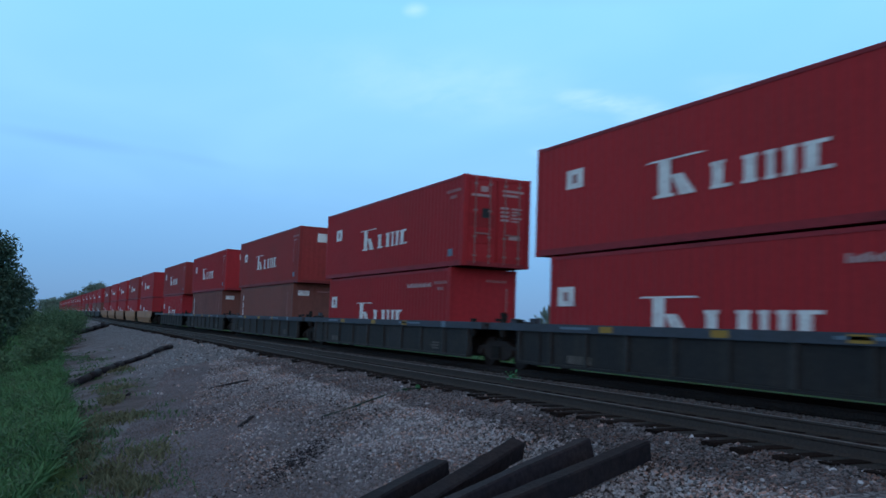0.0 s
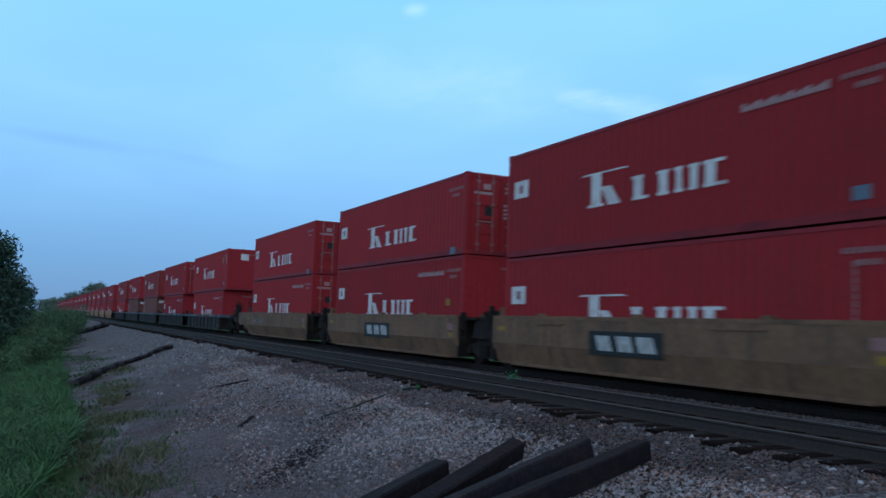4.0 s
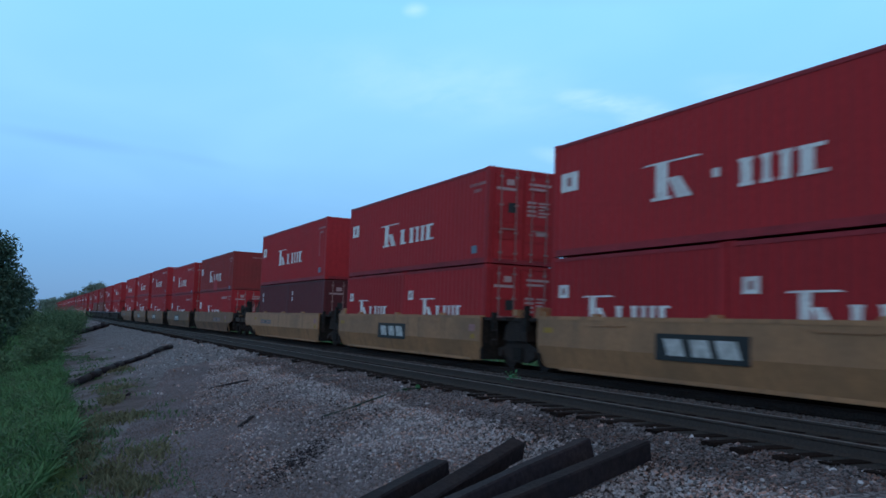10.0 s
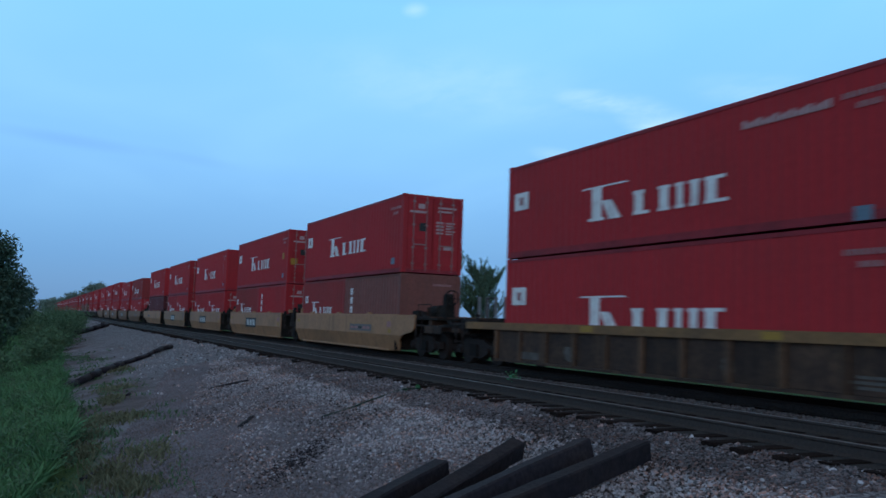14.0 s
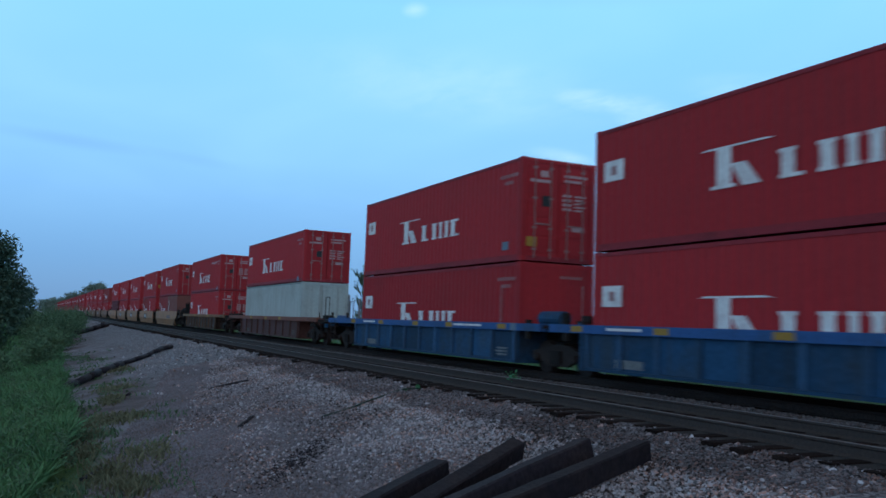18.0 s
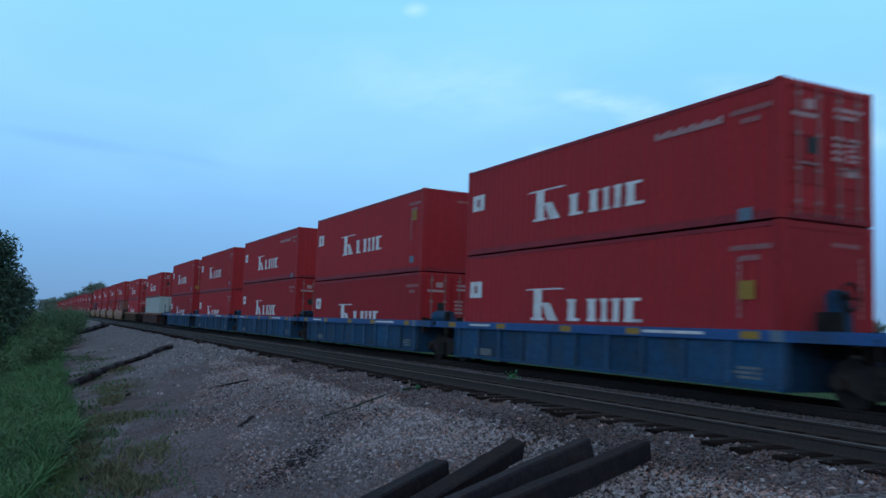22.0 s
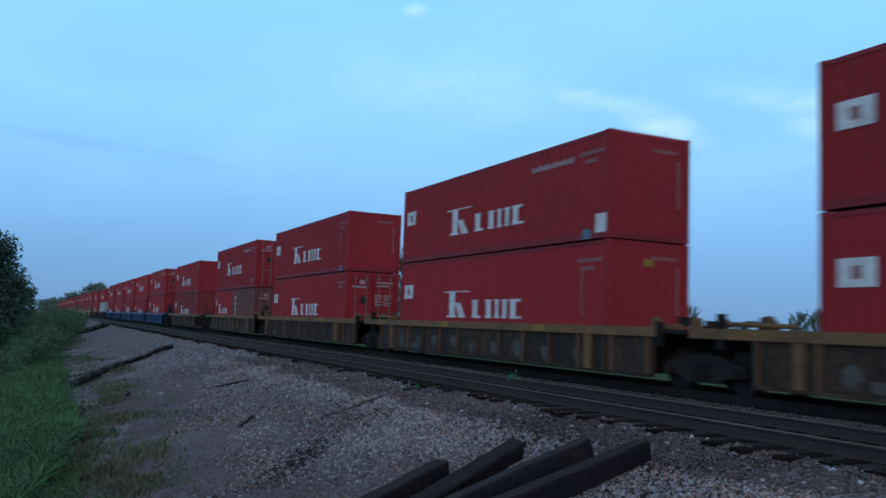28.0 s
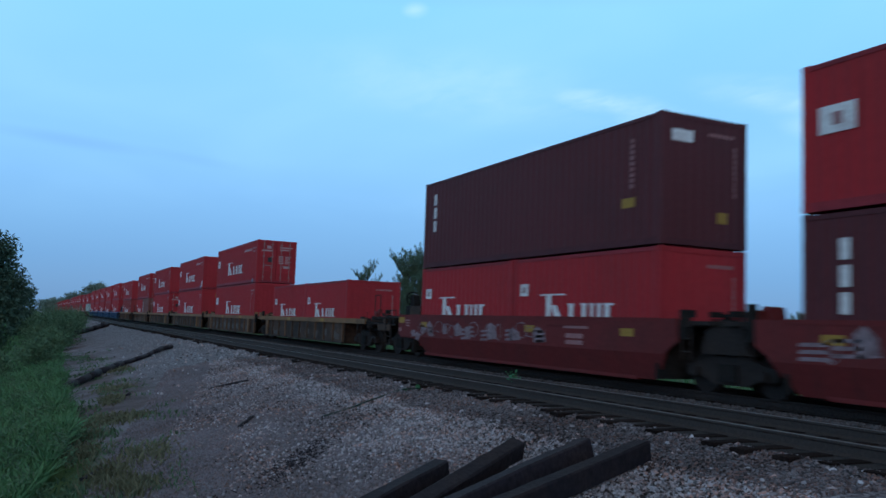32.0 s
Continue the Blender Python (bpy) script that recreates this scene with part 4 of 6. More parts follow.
            k = 10 if style == "blue" else round((b - a - 0.3) / 1.31) if style == "brown" else 9
            for i in range(k if not far and sx < 0 else 0):     # plates between the ribs, each weathered in its own way
                y = a + 0.15 + (b - a - 0.3) * i / k
                q = (b - a - 0.3) / k
                part("bay_panel", Geo().box(-HALF + 0.097, -HALF + 0.101, y + 0.065, y + q - 0.065, bot + 0.05, top - 0.215), S, side)
            for i in range(k + 1 if not far else 0):
                y = a + 0.15 + (b - a - 0.3) * i / k
                part("rib", shared(("rib", style, sx), lambda: Geo().prism([(-0.05, bot + 0.03), (0.05, bot + 0.03), (0.06, top - 0.2), (-0.06, top - 0.2)], min(sx * (HALF - 0.1), sx * (HALF - 0.03)), max(sx * (HALF - 0.1), sx * (HALF - 0.03))).mesh("rib", RIBM.get(style, S))), S, side, at=pose(0, y, 0))
            for y, on in ((-well_r + 0.42, not free_r), (well_f + 0.23, not free_f)):
                if not on or style != "brown" or far or sx > 0:
                    continue
                part("end_rib", Geo().prism([(y - 0.10, bot + 0.03), (y + 0.10, bot + 0.03), (y + 0.12, top - 0.2), (y - 0.12, top - 0.2)], -HALF + 0.02, -HALF + 0.1), F, side, "ochre-dusted wide rib")
            for y, on in ((fa + 0.08, not free_r), (fb - 0.08, not free_f)):
                if on and style == "brown" and not far and sx < 0:
                    part("end_bracket", Geo().prism([(y - 0.11, top), (y + 0.11, top), (y + 0.07, top + 0.17), (y - 0.02, top + 0.21), (y - 0.09, top + 0.15)], -HALF + 0.03, -HALF + 0.2), F, side, "worn upright bracket at the flange's end")
    a, b = -well_r - 0.1, well_f + 0.1
    part("well_floor", Geo().box(-HALF + 0.2, -HALF + 0.55, a, b, 0.20, 0.28).box(HALF - 0.55, HALF - 0.2, a, b, 0.20, 0.28).box(-HALF + 0.2, HALF - 0.2, a, a + 0.6, 0.20, 0.28).box(-HALF + 0.2, HALF - 0.2, b - 0.6, b, 0.20, 0.28).box(-HALF + 0.2, HALF - 0.2, -0.3, 0.3, 0.20, 0.28), UNDER, w, "open well floor beams")
    for sy, joint, well, free in ((-1, lr, well_r, free_r), (1, lf, well_f, free_f)):
        y0 = well + 0.12
        y1 = joint - (0.05 if not free else 0.7)
        g = Geo().box(-0.45, 0.45, min(sy * y0, sy * y1), max(sy * y0, sy * y1), 0.80, 1.12)
        part("centre_sill", g, UNDER, w)
        part("bulkhead", Geo().box(-HALF + 0.06, HALF - 0.06, min(sy * y0, sy * (y0 + 0.10)), max(sy * y0, sy * (y0 + 0.10)), 0.20, top - 0.03), S if not smooth else UNDER, w)
        part("end_deck", Geo().box(-HALF + 0.10, HALF - 0.10, min(sy * (y0 + 0.1), sy * (y1 - 0.15)), max(sy * (y0 + 0.1), sy * (y1 - 0.15)), top - 0.12, top - 0.04), STEEL, w, "worn end platform")
        if free and not far:
            ty = sy * (well + 2.0)
            add_truck(w, ty)
            cpl = part("coupler", Geo().box(-0.14, 0.14, min(sy * (joint - 0.75), sy * (joint + 0.02)), max(sy * (joint - 0.75), sy * (joint + 0.02)), 0.74, 1.0).box(-0.22, 0.22, min(sy * (joint - 0.28), sy * (joint + 0.02)), max(sy * (joint - 0.28), sy * (joint + 0.02)), 0.70, 1.04), STEEL, w)
            part("air_hose", Geo().tube((0.35, sy * (joint - 0.6), 0.85), (0.36, sy * (joint - 0.2), 0.42), 0.03, k=6).tube((0.36, sy * (joint - 0.2), 0.42), (0.25, sy * joint, 0.45), 0.03, k=6), UNDER, cpl)
            part("end_sill", Geo().box(-HALF + 0.12, HALF - 0.12, min(sy * (joint - 0.95), sy * (joint - 0.75)), max(sy * (joint - 0.95), sy * (joint - 0.75)), 0.92, top - 0.05), SILL["brown"] if smooth else S, w)
            for py, zt in posts:
                if py * sy > 0:
                    py = sy * min(py * sy, joint - 0.2)
                    post = part("stanchion", Geo().box(1.075, 1.155, py - 0.05, py + 0.05, top - 0.3, zt), POST, w, "upright grey steel post")
                    part("post_foot", Geo().box(0.98, 1.25, py - 0.13, py + 0.13, top - 0.10, top - 0.02), UNDER, post)
            h0, h1, hz = (0.9, 1.9, top + (0.16 if style == "maroon" else 0.35)) if smooth else (2.5, 2.9, 1.98) if sy > 0 else (0.3, 0.85, 2.2)
            hx = -HALF + (0.15 if smooth else 0.4)
            part("handrail", Geo().tube((hx, sy * (joint - h0), top - 0.08), (hx, sy * (joint - h0), hz), 0.018, k=6).tube((hx, sy * (joint - h0), hz), (hx, sy * (joint - h1), hz), 0.018, k=6).tube((hx, sy * (joint - h1), hz), (hx, sy * (joint - h1), top - 0.08), 0.018, k=6), STEEL, w)
            part("ladder", Geo().box(-HALF - 0.005, -HALF + 0.03, sy * (joint - 1.5) - 0.22, sy * (joint - 1.5) + 0.22, 0.35, 0.38).box(-HALF - 0.005, -HALF + 0.03, sy * (joint - 1.5) - 0.22, sy * (joint - 1.5) + 0.22, 0.65, 0.68).box(-HALF - 0.005, -HALF + 0.03, sy * (joint - 1.5) - 0.24, sy * (joint - 1.5) - 0.20, 0.35, top - 0.1).box(-HALF - 0.005, -HALF + 0.03, sy * (joint - 1.5) + 0.20, sy * (joint - 1.5) + 0.24, 0.35, top - 0.1), STEEL, w)
            by = sy * (joint - (3.1 if style == "blue" else 2.2 if not smooth else 0.95 if sy < 0 else 2.05))
            if smooth or style in ("blue", "dark") and sy < 0:
                gear = S if style == "blue" else UNDER
                stand = part("brake_stand", Geo().prism([(by - 0.20, top - 0.08), (by + 0.20, top - 0.08), (by + 0.13, top + 0.30), (by + 0.16, top + 0.62), (by + 0.05, top + 0.74), (by - 0.10, top + 0.70), (by - 0.17, top + 0.45)], -0.80, -0.52), gear, w, "dark hand brake stand")
                part("brake_wheel", brake_wheel(-sy), gear, stand, at=pose(-0.66, by + sy * 0.24, top + 0.60))
                part("chain_guard", Geo().box(-0.92, -0.86, by - 0.30, by + 0.24, top - 0.1, top + 0.34), UNDER, stand)
            rng = random.Random(int(joint * 50) + 3 * sy)
            m0, m1 = sorted((sy * (joint - 0.30), sy * (joint - 1.75)))
            if smooth:
                if sy < 0:
                    part("air_reservoir", Geo().tube((-0.85, m0 + 0.80, top + 0.16), (-0.85, m0 + 0.86, top + 0.16), 0.10, 0.17, 12).tube((-0.85, m0 + 0.86, top + 0.16), (-0.85, m1 - 0.05, top + 0.16), 0.17, k=12).box(-1.05, -0.65, m0 + 0.9, m0 + 1.0, top - 0.1, top + 0.1).box(-1.05, -0.65, m1 - 0.25, m1 - 0.15, top - 0.1, top + 0.1), UNDER, w, "sooty air tank on the end platform")
                    part("valve_block", Geo().box(-1.12, -0.80, m1 + 0.05, m1 + 0.30, top - 0.10, top + 0.12).tube((-0.95, m1 + 0.17, top + 0.12), (-0.95, m1 + 0.17, top + 0.28), 0.06, 0.04, 8), SILL["brown"], w, "dirty brown valve")
                else:
                    cy = joint - 3.0
                    part("tool_cabinet", Geo().prism([(cy - 0.45, top), (cy + 0.40, top), (cy + 0.40, top + 0.22), (cy + 0.28, top + 0.32), (cy - 0.45, top + 0.32)], -1.10, -0.45), SILL["brown"], w, "dirty brown cabinet on the end")
                for off in (0.75, 1.35 if sy > 0 else 0.10):
                    part("step_plate", Geo().box(-HALF + 0.02, -HALF + 0.05, sy * (joint - off) - 0.30, sy * (joint - off) + 0.30, 0.86, 1.08), SILL["brown"], w, "small dirty end plate")
            else:
                part("control_box", Geo().prism([(m0 + 0.55, top - 0.1), (m1 - 0.45, top - 0.1), (m1 - 0.45, top + 0.06), (m1 - 0.53, top + 0.12), (m0 + 0.85, top + 0.12), (m0 + 0.60, top + 0.02)], -1.05, -0.60), F if style == "blue" else UNDER, w, "small low box on the end platform")
                part("valve", Geo().tube((-0.80, m0 + 0.36, top - 0.1), (-0.80, m0 + 0.36, top + 0.20), 0.035, k=8).tube((-0.80, m0 + 0.30, top + 0.20), (-0.80, m0 + 0.42, top + 0.20), 0.05, k=8), STEEL, w, "upright pipe valve")
                part("lever", Geo().tube((-1.15, m1 - 0.30, top - 0.08), (-1.15, m1 - 0.18, top + 0.26), 0.014, k=6), STEEL, w)
            part("platform_grating", Geo().box(-HALF + 0.05, HALF - 0.05, m0 - 0.15, m1, top - 0.16, top - 0.10), UNDER, w, "sooty end grating")
            part("brake_pipe", Geo().tube((-HALF + 0.10, m0 - 0.3, 1.08), (-HALF + 0.10, m1 + 0.4, 1.10), 0.035, k=6).tube((-HALF + 0.10, m0 + 0.3, 1.08), (-HALF + 0.2, m0 + 0.35, 0.55), 0.03, k=6), STEEL, w)
            for _ in range(7):      # levers, valves and hose clamps
                yy, zz, h = rng.uniform(m0 - 0.2, m1 + 0.3), top + rng.uniform(-0.45, 0.06 if smooth else -0.12), rng.uniform(0.08, 0.22)
                part("fitting", Geo().box(-HALF + 0.08, -HALF + 0.22, yy, yy + rng.uniform(0.08, 0.3), zz, zz + h), rng.choice((UNDER, UNDER, STEEL, S)), w)
        elif free:
            add_truck(w, sy * (well + 2.0), True)
        elif sy > 0:
            add_truck(w, joint, far)
            if not far:
                part("articulation_cover", Geo().box(-HALF + 0.25, HALF - 0.25, joint - 1.0, joint + 1.0, top - 0.16, top - 0.08), UNDER, w, "sooty platform over the joint")
                if style == "brown":
                    part("brake_rod", Geo().tube((-1.05, joint - 0.55, top + 0.10), (-1.05, joint - 2.3, top + 0.07), 0.045, k=8), F, w, "rusty rod lying along the platform")
                    part("bracket_plate", Geo().prism([(joint - 1.75, top - 0.1), (joint - 1.15, top - 0.1), (joint - 1.28, top + 0.22), (joint - 1.45, top + 0.27), (joint - 1.58, top + 0.16)], -0.85, -0.70), RIBM["brown"], w, "dusty bracket plate")
                if style == "blue":
                    part("air_tank", Geo().tube((-0.95, joint - 0.15, top + 0.14), (-0.95, joint + 0.85, top + 0.14), 0.20, k=14).box(-1.15, -0.75, joint + 0.0, joint + 0.7, top - 0.08, top + 0.0), S, w, "dirty blue air tank")
                if smooth:
                    part("bearing_housing", Geo().prism([(joint - 0.62, 0.78), (joint + 0.62, 0.78), (joint + 0.50, 1.22), (joint + 0.2, 1.38), (joint - 0.2, 1.38), (joint - 0.50, 1.22)], -1.22, -0.9), STEEL, w, "sooty casting over the shared truck")
                    part("guide_post", Geo().prism([(joint - 1.08, top - 0.1), (joint - 0.72, top - 0.1), (joint - 0.78, top + 0.20), (joint - 0.84, top + 0.26), (joint - 1.0, top + 0.24)], -1.08, -0.72), S, w, "dirty painted upright guide")
                    for q in (-0.92, -0.66, 0.66, 0.92):
                        part("grab_iron", Geo().tube((-HALF + 0.05, joint + q, 0.62), (-HALF + 0.05, joint + q, 1.62 if q < 0 else 1.48), 0.017, k=6), STEEL, w)
                    for z in (0.80, 1.05, 1.30):
                        for q in (-0.92, 0.66):
                            part("rung", Geo().tube((-HALF + 0.05, joint + q, z), (-HALF + 0.05, joint + q + 0.26, z), 0.014, k=5), STEEL, w)
                rng = random.Random(int(joint * 70))
                for _ in range(10):     # valves, brackets and pads over the joint
                    yy, zz, xx = joint + rng.uniform(-1.35, 1.25), top + rng.uniform(-0.14, 0.06), rng.uniform(-1.30, -0.5)
                    part("fitting", Geo().box(xx, xx + rng.uniform(0.1, 0.3), yy, yy + rng.uniform(0.08, 0.35), zz, zz + rng.uniform(0.08, 0.20)), rng.choice((UNDER, UNDER, STEEL, S, F)), w)
                part("hose_bracket", Geo().box(-HALF + 0.02, -HALF + 0.14, joint - 0.95, joint - 0.80, top - 0.4, top + 0.28), UNDER, w)
                part("hose_bracket", Geo().box(-HALF + 0.02, -HALF + 0.14, joint + 0.8, joint + 0.95, top - 0.4, top + 0.10), UNDER, w)
    return w


def graffiti(w, x, y0, count, step, base, material, rng, label, size=1.0):
    """A row of uneven painted blots, rings and strokes on a side."""
    for k in range(count):
        y = y0 - step * k + rng.uniform(-0.2, 0.2)
        h, q = size * rng.uniform(0.18, 0.42), size * rng.uniform(0.14, 0.30)
        z = base + rng.uniform(0.0, 0.16)
        kind = rng.randrange(3)
        g = Geo()
        if kind == 0:
            g.prism([(y - q, z), (y + q * 0.7, z - 0.05), (y + q, z + h * 0.7), (y + q * 0.2, z + h), (y - q * 0.8, z + h * 0.6)], x, x + 0.004)
        elif kind == 1:
            for a in range(6):
                c0, c1 = a * 0.9, a * 0.9 + 0.95
                g.tube((x + 0.012, y + q * math.cos(c0), z + 0.2 + h * 0.5 * math.sin(c0)), (x + 0.012, y + q * math.cos(c1), z + 0.2 + h * 0.5 * math.sin(c1)), 0.018, k=4)
        else:
            for a in range(3):
                g.prism([(y - q + 0.05 * a, z + 0.12 * a), (y + q, z + 0.12 * a - 0.02), (y + q - 0.04, z + 0.12 * a + 0.05), (y - q * 0.8, z + 0.12 * a + 0.06)], x, x + 0.004)
        ob = part("graffiti_patch", g, material, w, label)
        if kind:
            tagged(ob, kind="stuff")


def blots(w, x, well_f, rng, painted, large):
    """Washed-out patches of old spray paint, one to a bay."""
    for k in range(9):
        y = well_f - 0.75 - 1.31 * k + rng.uniform(-0.1, 0.1)
        if not painted and k % 4 != 2:
            continue
        big = large and k in (3, 4, 6)
        rw, rh = (rng.uniform(0.40, 0.52), rng.uniform(0.20, 0.30)) if big else (rng.uniform(0.14, 0.26), rng.uniform(0.16, 0.27))
        z = rng.uniform(0.52, 0.66)
        ring = []
        for q in range(18):
            e = rng.uniform(0.62, 1.12)
            ring.append((y + rw * e * math.cos(q * 0.349), z + rh * e * math.sin(q * 0.349)))
        part("graffiti_patch", Geo().prism(ring, x, x + 0.003), SPRAY, w, "washed-out grey spray-painted patch")


def decorate(w, style, well_r, well_f, n, painted):
    """Painted panels, data bars and reflective chips on the side facing the camera."""
    x = -HALF - 0.007
    if style in ("tan", "dusky"):
        if n in (0, 4):      # end wells carry a data panel instead of the badge
            y1, y0, z0, z1 = (well_f - 7.7, well_f - 10.1, 0.80, 1.06) if n == 0 else (well_f - 1.6, well_f - 3.9, 0.85, 1.07)
            p = part("data_panel", Geo().box(x, x + 0.006, y0, y1, z0, z1), PANEL, w, "grey data panel on the sill")
            for k in range(5):
                part("data_bar", Geo().box(x - 0.003, x, y0 + 0.15 + 0.45 * k, y0 + 0.5 + 0.45 * k, z0 + 0.08, z1 - 0.08), FADED if k != 2 else BLACK, p)
        else:
            y = well_f - 5.65
            p = part("badge_panel", Geo().box(x, x + 0.006, y - 1.28, y + 1.28, 0.60, 1.14), BLACK, w, "black panel with plain white shapes")
            for c, hw in ((0.72, 0.32), (-0.02, 0.32), (-0.74, 0.34)):
                part("badge_shape", Geo().prism([(y + c - hw, 0.70), (y + c + hw * 0.6, 0.70), (y + c + hw, 1.04), (y + c - hw * 0.6, 1.04)], x - 0.003, x), BADGE, p)
        part("data_patch", Geo().box(x, x + 0.004, -well_r + 0.15, -well_r + 0.5, 1.0, 1.2), FADED, w, "pale data patch")
        part("data_patch", Geo().box(x, x + 0.004, -well_r + 0.15, -well_r + 0.4, 0.78, 0.92), YELLOW, w, "yellow patch")
        part("data_patch", Geo().box(x, x + 0.004, well_f - 0.5, well_f - 0.1, 1.05, 1.18), YELLOW, w, "dull orange patch")
        for q in (2.2, 6.0, 9.6):
            part("guide_block", Geo().prism([(well_f - q - 0.16, 1.45), (well_f - q + 0.16, 1.45), (well_f - q + 0.10, 1.53), (well_f - q - 0.10, 1.53)], -HALF + 0.02, -HALF + 0.16), SILL[style], w)
    elif style == "maroon":
        graffiti(w, x, well_f - 0.5, 22, 0.36, 0.74, GRAFFITI_PAINT, random.Random(17 + n), "faded pale spray-painted patch", 1.2)
        if n == 1:      # the front end of the wagon
            part("reflector", Geo().box(x, x + 0.005, well_f + 0.80, well_f + 1.26, 1.17, 1.36), YELLOW, w, "dull yellow square on the end")
            part("data_patch", Geo().box(x, x + 0.005, well_f + 1.06, well_f + 1.28, 0.88, 1.0), FADED, w, "pale patch on the end")
            tagged(part("data_lettering", Geo().box(x, x + 0.005, well_f + 0.34, well_f + 0.74, 1.24, 1.28).box(x, x + 0.005, well_f + 0.34, well_f + 0.70, 1.15, 1.19).box(x, x + 0.005, well_f + 0.34, well_f + 0.66, 1.06, 1.10), FADED, w), kind="stuff")
            rng = random.Random(33)
            for y, z, rw, rh in ((0.02, 0.84, 0.20, 0.13), (-0.32, 0.76, 0.22, 0.16)):
                ring = [(well_f + y + rw * e * math.cos(q * 0.449), z + rh * e * math.sin(q * 0.449)) for q in range(14) for e in (rng.uniform(0.6, 1.1),)]
                part("graffiti_patch", Geo().prism(ring, x, x + 0.004), GRAFFITI_PAINT, w, "faded pale spray-painted patch")
        for q in (0.6, 7.2, 11.2):
            part("reflector", Geo().box(x, x + 0.005, well_f - q - 0.45, well_f - q, 1.05, 1.22), YELLOW, w, "yellow reflective chip")
        tagged(part("data_lettering", Geo().box(x, x + 0.004, -well_r + 2.2, -well_r + 3.2, 1.18, 1.24).box(x, x + 0.004, -well_r + 2.4, -well_r + 3.1, 0.95, 1.06).box(x, x + 0.004, -well_r + 2.4, -well_r + 3.1, 0.80, 0.9), FADED, w), kind="stuff")
    else:
        yel = [-0.5, 2.5, 5.65, 8.2, 11.5] if style == "blue" else ([4.0, 9.5] if style == "brown" else [2.5, 6.0, 9.0])
        for q in yel:
            part("reflector", Geo().box(x, x + 0.005, well_f - q - 0.45, well_f - q, 1.10, 1.24), YELLOW, w, "yellow reflective chip")
        if style in ("blue", "dark"):
            for q, run in ((0.9, 1.2), (8.75, 1.8)):
                part("chip_white", Geo().box(x, x + 0.005, well_f - q - run, well_f - q, 1.15, 1.21), WHITE if style == "blue" else PLATE, w, "pale stripe on the flange")
            part("end_patch", Geo().box(x, x + 0.005, -well_r - 0.3, -well_r + 0.0, 1.07, 1.27), PLATE, w, "pale patch on the flange")
        xx = -HALF + 0.10 - 0.006
        if style == "brown":
            blots(w, xx - 0.002, well_f, random.Random(60 + n), painted, painted and n == 1)
        m = LABEL if style == "blue" else SPRAY
        part("data_panel", Geo().box(xx, xx + 0.004, well_f - 2.05, well_f - 1.1, 0.33, 0.52), m, w, "pale data panel")
        lines = Geo()
        for k in range(3):
            lines.box(xx, xx + 0.004, -well_r + 0.3, -well_r + 0.85 + 0.12 * (k % 2), 0.38 + 0.085 * k, 0.43 + 0.085 * k)
        tagged(part("data_lettering", lines, m, w, "pale data lettering bars"), kind="stuff")


HC, ST = 2.896, 2.591
